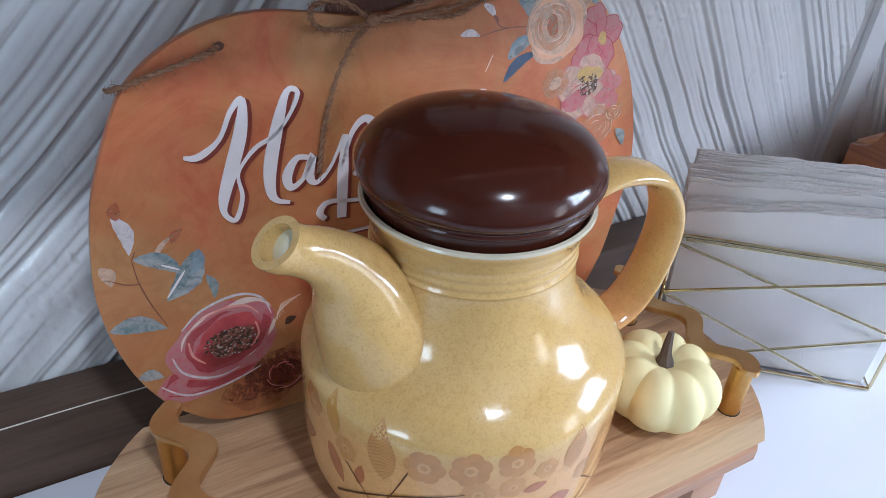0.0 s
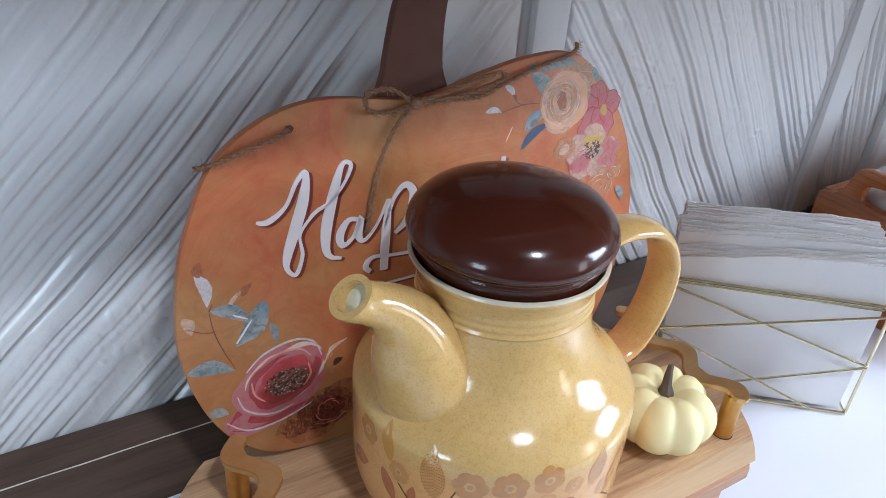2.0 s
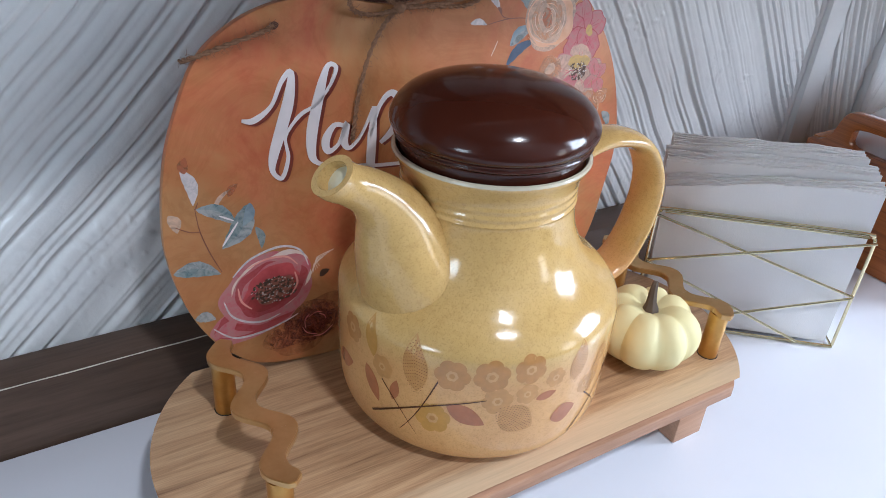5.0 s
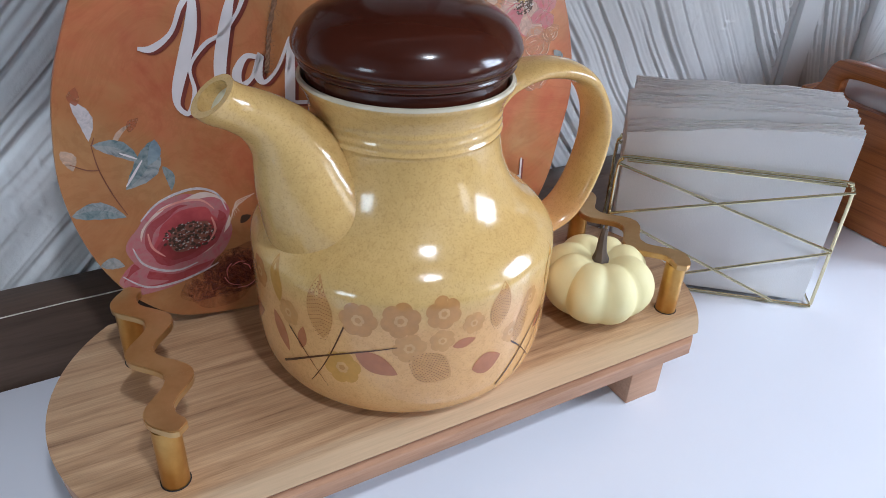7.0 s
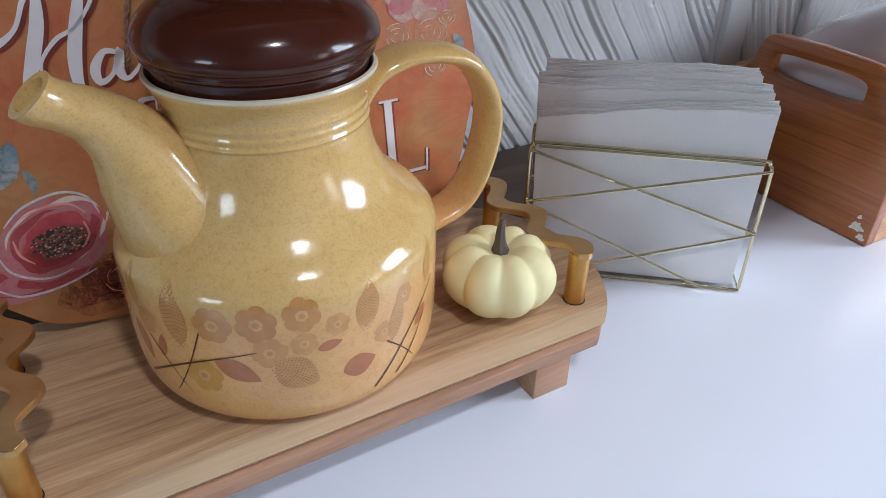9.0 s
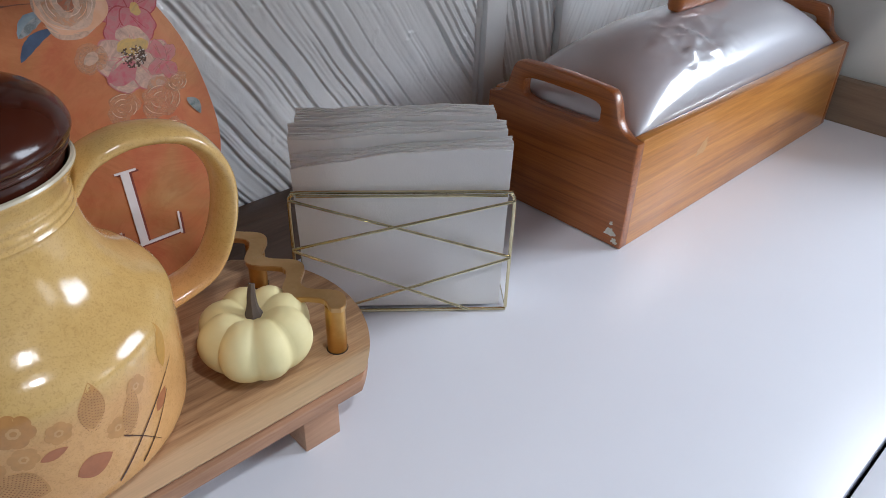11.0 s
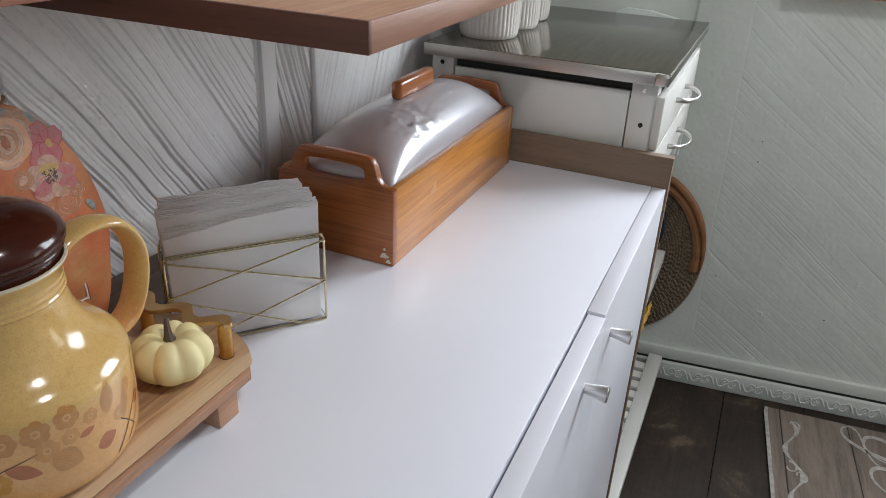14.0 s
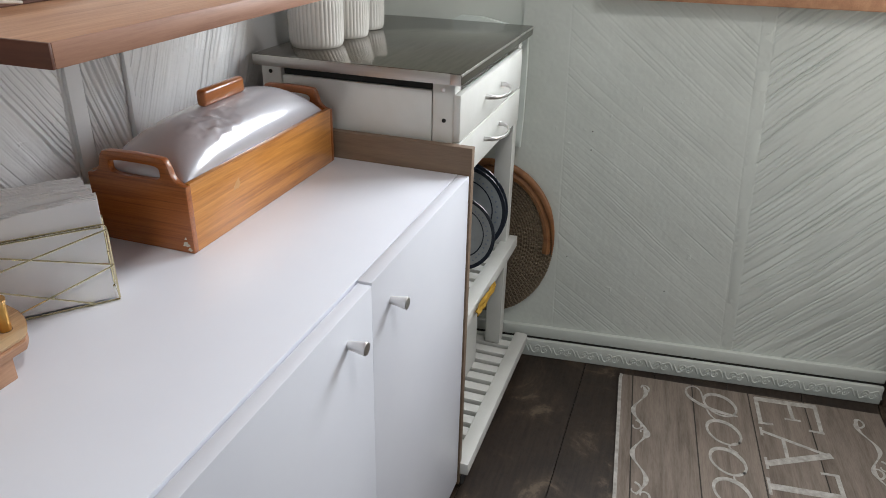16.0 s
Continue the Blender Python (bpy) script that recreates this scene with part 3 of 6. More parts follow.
    for y, z in ((-0.080, 0.629), (-0.081, 0.584), (-0.052, 0.30), (-0.30, 0.235)):
        h2 = part("nail_hole", moved(lathe([(0, 0), (0.0016, 0.0), (0.0012, 0.0006), (0, 0.0006)], 10), Matrix.Translation((-0.0035, y, z)) @ pose(0, 0, 0, 0, -90, 0)), M_DARK, far, "small dark nail hole")
    on_far("door_jamb", slab(-0.03, 0.004, -0.92, -0.856, 0, 2.0, 0.002), M_BROWN, "dark brown door jamb", "trim")
    win = on_far("window_1", slab(-0.035, 0.10, -0.855, -0.06, 0.927, 0.957, 0.003), M_SHELF, "brown wooden window sill and white frame", "window")
    for y0, y1, z0, z1 in ((-0.87, -0.84, 0.962, 1.64), (-0.12, -0.09, 0.962, 1.64), (-0.8395, -0.1205, 1.61, 1.64), (-0.8395, -0.1205, 0.9625, 0.985)):
        on_far("window_frame", slab(0.02, 0.06, y0, y1, z0, z1, 0.002), M_CART, "", "", win)
    for y in (-0.60, -0.36):
        on_far("muntin", slab(0.03, 0.05, y - 0.011, y + 0.011, 0.9855, 1.6095, 0.002), M_CART, "", "", win)
    on_far("muntin", slab(0.032, 0.048, -0.8395, -0.1205, 1.28, 1.302, 0.002), M_CART, "", "", win)
    fl = part("floor", slab(-1.1, 2.3, -1.25, 0.55, -0.05, -0.004), M_DARK, smooth=False)
    tagged(fl, "dark worn brown floor boards with scuffs", "floor", kind="structure")
    plank = mesh_of(slab(-1.1, 2.3, 0.0009, 0.1771, -0.0038, 0.0, 0.0006, 1), "plank", M_FLOOR)
    for k in range(10):
        o = new("plank", plank)
        o.parent = fl
        o.matrix_basis = Matrix.Translation((0, -1.2460 + 0.178 * k, 0.0))
    ce = part("ceiling", slab(-1.1, 2.3, -1.25, 0.55, 2.5, 2.55), M_CEIL, smooth=False)
    tagged(ce, "plain grey ceiling, out of view, toned to limit bounce", "ceiling", kind="structure")
    # the opening in this unseen wall is made only for the added fill
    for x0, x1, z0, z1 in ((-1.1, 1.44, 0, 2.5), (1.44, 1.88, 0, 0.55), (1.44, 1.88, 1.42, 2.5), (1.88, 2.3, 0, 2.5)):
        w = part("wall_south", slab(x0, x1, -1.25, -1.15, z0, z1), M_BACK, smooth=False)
        tagged(w, "plain grey wall, out of view, open for the fill lamp", "wall", kind="structure")
    for y0, y1, z0, z1 in ((-1.15, -0.60, 0, 2.5), (-0.12, 0.43, 0, 2.5), (-0.60, -0.12, 0, 0.98), (-0.60, -0.12, 1.46, 2.5)):
        w = part("wall_west", slab(-1.1, -1.0, y0, y1, z0, z1), M_BACK, smooth=False)
        tagged(w, "plain grey wall with a small window", "wall", kind="structure")


room()


def sideboard():
    cab = thing("white_sideboard", "white laminate sideboard with overlay doors and raised brown rim", "sideboard")
    part("top", slab(-0.30, 1.2985, 0.0204, 0.398, 0.682, COUNTER, 0.0008), M_LAM, cab)
    part("carcass", slab(-0.30, 1.2985, 0.0225, 0.398, 0.02, 0.680), M_DARK, cab)
    part("back_rim", slab(-0.30, 1.2985, 0.400, 0.427, 0.02, 0.745, 0.0015), M_BROWN, cab, "dark brown wooden rim along the back")
    part("worn_edge", sweep([(-0.29 + 0.02 * k, 0.4002, 0.7446 + 0.0002 * math.sin(k * 2.1)) for k in range(34)], [0.00012 + 0.00030 * abs(math.sin(k * 1.7)) for k in range(34)], 6), M_CHIP, cab, "pale worn edge of the rim")
    part("side_panel", slab(1.300, 1.315, -0.003, 0.427, 0.02, 0.747, 0.001), M_BROWN2, cab, "brown end panel rising above the top")
    for k, x0 in enumerate((0.905, 0.509, 0.113, -0.283)):
        out = (0.0, -0.001, -0.001, 0.0)[k]
        d = part("door", slab(x0, x0 + 0.3935, out, out + (0.0194, 0.0188, 0.0186, 0.0190)[k], 0.03, COUNTER - (0.0002, 0.0022, 0.001, 0)[k], 0.0008), M_LAM, cab)
        kx = x0 + (0.058 if k % 2 == 0 else 0.326)
        kz = 0.645 if k % 2 == 0 else 0.655
        knob = lathe([(0, 0), (0.0053, 0), (0.0055, 0.0015), (0.0085, 0.0215), (0.0085, 0.0232), (0.0076, 0.0240), (0, 0.0240)], 32)
        part("knob", moved(knob, pose(kx, out, kz, 90)), M_CHROME, d, "tapered satin metal knob")
    return cab


sideboard()


def ribbon(path, width, z0, z1):
    """A flat strip of the given half widths along a path of x, y."""
    left, right, n = [], [], len(path)
    for i, p in enumerate(path):
        a, b = path[max(i - 1, 0)], path[min(i + 1, n - 1)]
        tx, ty = b[0] - a[0], b[1] - a[1]
        ln = math.hypot(tx, ty) or 1
        w = float(width[i]) if hasattr(width, "__len__") else width
        left.append((p[0] - ty / ln * w, p[1] + tx / ln * w))
        right.append((p[0] + ty / ln * w, p[1] - tx / ln * w))
    bm = bmesh.new()
    rows = [[bm.verts.new((*q, z)) for q in (lf, rt) for z in (z0, z1)] for lf, rt in zip(left, right)]
    for a, b in zip(rows, rows[1:]):
        bm.faces.new((a[1], b[1], b[3], a[3]))
        bm.faces.new((a[0], a[2], b[2], b[0]))
        bm.faces.new((a[0], b[0], b[1], a[1]))
        bm.faces.new((a[2], a[3], b[3], b[2]))
    bm.faces.new((rows[0][0], rows[0][1], rows[0][3], rows[0][2]))
    bm.faces.new((rows[-1][0], rows[-1][2], rows[-1][3], rows[-1][1]))
    bmesh.ops.recalc_face_normals(bm, faces=bm.faces)
    return bm


def cut_oval(centre, radius, half, n=30):
    """Two round ends, cut straight along the front and the back."""
    a = math.asin(half / radius)
    return [(sg * (centre + radius * math.cos(-a + 2 * a * i / n)), sg * radius * math.sin(-a + 2 * a * i / n)) for sg in (1, -1) for i in range(n + 1)]


def loft(low, z0, high, z1):
    """A solid between two outlines of as many points."""
    bm = bmesh.new()
    a, b = [bm.verts.new((*p, z0)) for p in low], [bm.verts.new((*p, z1)) for p in high]
    for k in range(len(a)):
        bm.faces.new((a[k], a[(k + 1) % len(a)], b[(k + 1) % len(a)], b[k]))
    bm.faces.new(a[::-1])
    bm.faces.new(b)
    bmesh.ops.recalc_face_normals(bm, faces=bm.faces)
    return bm


def tray():
    t = thing("serving_tray", "oval acacia tray on feet with wavy gold handles", "tray", pose(0.487, 0.304, 0, 0, 0, -0.4))
    part("plate", loft(cut_oval(0.0856, 0.0862, 0.0676), 0.7344, cut_oval(0.0856, 0.0905, 0.0720), 0.7400), M_TRAY, t)
    part("lower_plate", prism(cut_oval(0.0856, 0.0890, 0.0718), 0.7257, 0.7342, 0.0007), M_TRAYLOW, t)
    for x in (-0.113, 0.113):
        part("foot", slab(x - 0.0115, x + 0.0115, -0.0680, 0.066, 0.7002, 0.7255, 0.0008), M_TRAYLOW, t)
    for x, flip, mid in ((-0.1327, 1, -0.0035), (0.1412, -1.05, -0.0055)):
        y0, y1 = -0.0470, 0.0361
        n = 110
        line = []
        for i in range(n + 1):
            f = i / n
            y = -0.0545 + f * 0.1025
            line.append((x + flip * 0.0058 * (1 - math.cos((y - mid) / 0.0400 * 2 * math.pi)), y))
        ends = [min(f * 0.1025, (1 - f) * 0.1025) for f in (i / n for i in range(n + 1))]
        lean = [math.cos(math.atan(flip * 0.911 * math.sin((y - mid) / 0.0400 * 2 * math.pi))) for _, y in line]
        bar = ribbon(line, [0.0061 * c * math.sqrt(max(1 - (1 - min(q / 0.0022, 1)) ** 2, 0.35)) for q, c in zip(ends, lean)], 0.7713, 0.7748)
        bmesh.ops.bevel(bar, geom=[e for e in bar.edges if e.is_manifold and e.calc_face_angle() > 1.0], offset=0.0004, segments=2, affect="EDGES")
        part("handle", bar, M_GOLDTOP, t, "wavy flat gold handle")
        for y in (y0, y1):
            part("post", moved(lathe([(0, 0.7401), (0.0057, 0.7401), (0.0057, 0.7714), (0, 0.7714)], 28), Matrix.Translation((x + flip * 0.0008, y, 0))), M_GOLD, t, "round gold post")
            part("socket", moved(lathe([(0, 0.7401), (0.0062, 0.7401), (0.0062, 0.7403), (0, 0.7403)], 28), Matrix.Translation((x + flip * 0.0008, y, 0))), M_DARK, t)


tray()

POT = [(0, 0), (0.056, 0), (0.0625, 0.0008), (0.0682, 0.0055), (0.0710, 0.0115), (0.0722, 0.020), (0.0726, 0.032), (0.0728, 0.0460), (0.0729, 0.0600), (0.0728, 0.0665), (0.0719, 0.0702), (0.0694, 0.0739), (0.0670, 0.0766), (0.0637, 0.0794), (0.0609, 0.0815), (0.0580, 0.0840), (0.0546, 0.0874), (0.0506, 0.0926), (0.0475, 0.0986), (0.0452, 0.1046),
       (0.0439, 0.1105), (0.0431, 0.1160), (0.0430, 0.1186), (0.0436, 0.1200), (0.0428, 0.1216), (0.0433, 0.1236), (0.0427, 0.1254), (0.0433, 0.1276), (0.0430, 0.1294), (0.0438, 0.1322), (0.0454, 0.1360), (0.0473, 0.1391), (0.0478, 0.1406)]
POT_LINE = [(float(a), float(b)) for a, b in smooth_path(POT, 3)]


def pot_radius(z):
    for (r0, z0), (r1, z1) in zip(POT_LINE[3:], POT_LINE[4:]):
        if z0 <= z <= z1 and z1 > z0:
            return r0 + (r1 - r0) * (z - z0) / (z1 - z0)
    return 0.07


def on_pot(theta, z, s, h, lift):
    """The point s metres along and h up from a place on the pot's side."""
    zz = z + h
    r = pot_radius(zz) + lift
    a = radians(theta) + s / 0.076
    return (r * math.cos(a), r * math.sin(a), zz)


def print_patch(theta, z, outline, lift=0.00012, bm=None):
    """A printed patch of the given outline that hugs the pot."""
    bm = bm or bmesh.new()
    cx, cy = sum(p[0] for p in outline) / len(outline), sum(p[1] for p in outline) / len(outline)
    mid = bm.verts.new(on_pot(theta, z, cx, cy, lift))
    last = None
    for f in (0.35, 0.7, 1.0):
        ring = [bm.verts.new(on_pot(theta, z, cx + f * (x - cx), cy + f * (y - cy), lift)) for x, y in outline]
        n = len(ring)
        for i in range(n):
            j = (i + 1) % n
            bm.faces.new((mid, ring[i], ring[j]) if last is None else (last[i], ring[i], ring[j], last[j]))
        last = ring
    return bm


def leaf_outline(length, width, tilt, n=14):
    out = []
    for i in range(2 * n):
        f = i / n if i <= n else 2 - i / n
        w = width / 2 * math.sin(math.pi * f) ** 0.8 * (1 if i <= n else -1) * (1.15 - 0.35 * f)
        a, l = radians(tilt), (f - 0.5) * length
        out.append((l * math.cos(a) - w * math.sin(a), l * math.sin(a) + w * math.cos(a)))
    return out


def flower_outline(r, petals=6, turn=0.0, deep=0.16):
    return [(r * (1 - deep + deep * abs(math.cos(petals * a / 2)) ** 0.7) * math.cos(a + turn), r * (1 - deep + deep * abs(math.cos(petals * a / 2)) ** 0.7) * math.sin(a + turn)) for a in (2 * math.pi * i / 48 for i in range(48))]


def teapot():
    t = thing("coffee_pot", "honey-yellow glazed pot with floral print and brown lid on the tray", "teapot", pose(0.4829, 0.306, 0.7402))
    body = part("body", lathe(POT_LINE, 112), M_POT, t)
    part("rim", lathe([(0.0478, 0.1404), (0.0473, 0.1416), (0.0460, 0.1419), (0.0450, 0.1406), (0.0446, 0.1385)], 96), M_RIM, t, "pale cream glazed rim")
    lid = smooth_path([(0.0438, 0.1340), (0.0443, 0.1440), (0.0448, 0.1464), (0.0466, 0.1473), (0.0473, 0.1483), (0.0469, 0.1493), (0.0472, 0.1503), (0.0486, 0.1520), (0.0493, 0.1543), (0.0487, 0.1574), (0.0459, 0.1622), (0.0400, 0.1672), (0.0300, 0.1711), (0.017, 0.1735), (0.007, 0.1742), (0.0, 0.1743)], 4)
    part("lid", lathe([(max(float(a), 0), float(b)) for a, b in lid], 112), M_LID, t, "glossy dark brown domed lid")
    sp = smooth_path([(-0.9926 * a, -0.121 * a, b, r) for a, b, r in ((0.0345, 0.0665, 0.0310), (0.0435, 0.0868, 0.0275), (0.0498, 0.1018, 0.0234), (0.0550, 0.1146, 0.0192), (0.0612, 0.1252, 0.0144), (0.0695, 0.1338, 0.0109), (0.0787, 0.1396, 0.0093), (0.0850, 0.1435, 0.0098), (0.0872, 0.1458, 0.0102))], 7)
    part("spout", sweep(sp, [q[3] for q in sp], 40, hollow=0.0030), M_POT, t)
    part("spout_bore", moved(lathe([(0, 0.0014), (0.0030, 0.0010), (0.0072, 0)], 24), look((-0.0826, -0.0101, 0.1424), (-0.0756, -0.0093, 0.1364))), M_POTIN, t, "pale glazed inside of the spout")
    hd = smooth_path([(0.041, 0, 0.119), (0.052, 0, 0.130), (0.074, 0, 0.1345), (0.099, 0, 0.127), (0.1135, 0, 0.104), (0.1115, 0, 0.076), (0.098, 0, 0.052), (0.072, 0, 0.043)], 9)
    part("handle", sweep(hd, 0.0120, 24, flat=0.40, side=(0, 1, 0)), M_POT, t)
    # the printed band: flowers, plain leaves, dotted leaves, twigs
    for th, z, r, m in ((-132, 0.0594, 0.0088, M_P1), (-118, 0.0610, 0.0090, M_P1), (-104, 0.0636, 0.0082, M_P1), (-93, 0.0557, 0.0056, M_P2), (-115, 0.0466, 0.0078, M_P2), (-104, 0.0494, 0.0060, M_P2), (-138, 0.032, 0.0092, M_P3),
                        (-160, 0.0505, 0.0066, M_P2), (-76, 0.042, 0.0055, M_P2), (-178, 0.060, 0.0080, M_P1), (-66, 0.055, 0.0055, M_P2)):
        f = part("printed_flower", print_patch(th, z, flower_outline(r, 6, th)), m, t)
        part("flower_ring", print_patch(th, z, flower_outline(r * 0.34, 6, th + 1), 0.0002), M_P0, f)
        part("flower_eye", print_patch(th, z, flower_outline(r * 0.17, 5, 0), 0.00026), M_P1, f)
    for th, z, ln, w, tilt, m in ((-126, 0.037, 0.022, 0.0105, -28, M_P4), (-86, 0.0305, 0.0165, 0.0120, 8, M_P4), (-96, 0.0462, 0.0115, 0.0052, 10, M_P4), (-165, 0.037, 0.021, 0.0085, -62, M_P4), (-154, 0.0405, 0.013, 0.0056, 80, M_P4),
                              (-166, 0.064, 0.022, 0.0085, 100, M_P3), (-50, 0.061, 0.023, 0.0080, 82, M_P3), (-56, 0.036, 0.012, 0.0070, 40, M_P4), (-185, 0.035, 0.020, 0.010, 20, M_P4)):
        part("printed_leaf", print_patch(th, z, leaf_outline(ln, w, tilt)), m, t)
    for th, z, ln, w, tilt in ((-146, 0.0600, 0.0300, 0.0135, 96), (-82, 0.0600, 0.0225, 0.0120, 80), (-107, 0.0345, 0.0220, 0.0175, -35), (-70, 0.0455, 0.0240, 0.0090, 74)):
        lf = part("dotted_leaf", print_patch(th, z, leaf_outline(ln, w, tilt)), M_P2, t)
        bm = bmesh.new()
        a = radians(tilt)
        for row in np.arange(-0.46, 0.47, 0.062):
            half = w / 2 * math.sin(math.pi * (row + 0.5)) ** 0.8 * 0.9
            k = max(int(half / 0.0011), 1)
            for c in range(-k, k + 1):
                l, q = row * ln - 0.0016 * abs(c) / k, half * c / k
                s0, h0 = l * math.cos(a) - q * math.sin(a), l * math.sin(a) + q * math.cos(a)
                dash = [(s0 + 0.00042 * math.cos(b), h0 + 0.00026 * math.sin(b)) for b in (0.4, 1.9, 3.5, 5.0)]
                bm.faces.new([bm.verts.new(on_pot(th, z, x, y, 0.00022)) for x, y in dash])
        part("dot_print", bm, M_P5, lf)
    for a, b, bend in (((-165, 0.0197), (-119, 0.0472), 0.004), ((-160, 0.0435), (-144, 0.0185), 0.001), ((-137, 0.0545), (-151, 0.0180), -0.003), ((-80, 0.0125), (-46, 0.0500), 0.003), ((-70, 0.013), (-52, 0.038), -0.001), ((-75, 0.036), (-60, 0.0155), 0.001)):
        bm, last = bmesh.new(), None
        for i in range(25):
            f = i / 24
            th, z = a[0] + (b[0] - a[0]) * f, a[1] + (b[1] - a[1]) * f + bend * math.sin(math.pi * f)
            w = 0.00062 * (1.1 - 0.75 * f)
            now = [bm.verts.new(on_pot(th, z, 0, w, 0.0003)), bm.verts.new(on_pot(th, z, 0.4 * w, -w, 0.0003))]
            if last:
                bm.faces.new((last[0], last[1], now[1], now[0]))
            last = now
        part("printed_twig", bm, M_P6, t)


teapot()


def little_pumpkin():
    bm = bmesh.new()
    rings, seg, rows = [], 100, 28
    for i in range(rows + 1):
        f = math.pi * i / rows
        ring = []
        for k in range(seg):
            a = 2 * math.pi * k / seg
            wob = 0.22 * math.sin(3 * a + 1) + 0.16 * math.sin(2 * a)
            lobe = abs(math.cos(a * 4 + wob)) ** 0.80
            sn = max(math.sin(f), 0.0)
            r = 0.0317 * sn**0.72 * (0.86 + 0.14 * lobe + 0.012 * math.sin(2 * a + 0.5))
            dip = 0.0075 * math.exp(-((r / 0.011) ** 2)) * (1 if i > rows / 2 else -0.6)
            z = 0.0190 - 0.0195 * math.cos(f) - dip + 0.0018 * lobe * sn
            ring.append(bm.verts.new((r * math.cos(a), r * math.sin(a), max(z, 0))))
        rings.append(ring)
    for a, b in zip(rings, rings[1:]):
        for k in range(seg):
            bm.faces.new((a[k], a[(k + 1) % seg], b[(k + 1) % seg], b[k]))
    bmesh.ops.recalc_face_normals(bm, faces=bm.faces)
    t = thing("decorative_pumpkin", "small cream ribbed pumpkin ornament with grey stem on the tray", "pumpkin", pose(0.5886, 0.2755, 0.7403, 0, 0, 36))
    part("body", bm, M_PUMP, t)
    st = smooth_path([(0, 0, 0.0275, 0.0066), (0.0003, 0, 0.0320, 0.0052), (0.001, 0.0005, 0.037, 0.0032), (0.0025, 0.001, 0.0435, 0.0024), (0.0045, 0.001, 0.0492, 0.0016)], 4)
    part("stem", sweep(st, [q[3] for q in st], 7), M_STEM, t, "grey-brown stubby stem")


little_pumpkin()


def blob(cx, cy, rx, ry, turn=0.0, wob=0.12, seed=0, n=40):
    rng = random.Random(seed)
    ph = [rng.uniform(0, 6.28) for _ in range(4)]
    out = []
    for i in range(n):
        a = 2 * math.pi * i / n
        k = 1 + wob * (0.5 * math.sin(2 * a + ph[0]) + 0.6 * math.sin(3 * a + ph[1]) + 0.4 * math.sin(5 * a + ph[2]) + 0.3 * math.sin(8 * a + ph[3]))
        x, y = rx * k * math.cos(a), ry * k * math.sin(a)
        c, s = math.cos(turn), math.sin(turn)
        out.append((cx + x * c - y * s, cy + x * s + y * c))
    return out


def flat_patch(outline, z):
    bm = bmesh.new()
    bm.faces.new([bm.verts.new((x, y, z)) for x, y in outline])
    bm.normal_update()
    for f in bm.faces:
        if f.normal.z < 0:
            f.normal_flip()
    return bm


def twine(path, r=0.00098, per=3):
    """Two strands laid round each other along a path, with loose fibres."""
    pts = smooth_path(path, per * 4)
    rng = random.Random(len(pts))
    bm = bmesh.new()
    for ph in (0, math.pi):
        line = []
        for i, p in enumerate(pts):
            t = Vector([float(c) for c in (pts[min(i + 1, len(pts) - 1)] - pts[max(i - 1, 0)])[:3]]).normalized()
            n = t.orthogonal().normalized()
            b = t.cross(n)
            a = i * 0.9 + ph
            line.append(Vector([float(c) for c in p[:3]]) + (n * math.cos(a) + b * math.sin(a)) * r * 0.6)
        sweep(line, r * 0.74, 6, bm=bm)
    for i in range(len(pts) * 3):
        p = Vector([float(c) for c in pts[rng.randrange(len(pts))][:3]])
        d = Vector((rng.uniform(-1, 1), rng.uniform(-1, 1), rng.uniform(0, 1))).normalized()
        e = d + Vector((rng.uniform(-1, 1), rng.uniform(-1, 1), rng.uniform(-0.3, 0.6))) * 0.8
        sweep([p + d * r * 0.9, p + d * r * 1.9, p + d * r * 1.9 + e * r * rng.uniform(0.6, 2.2)], 0.00008, 3, bm=bm)
    return bm


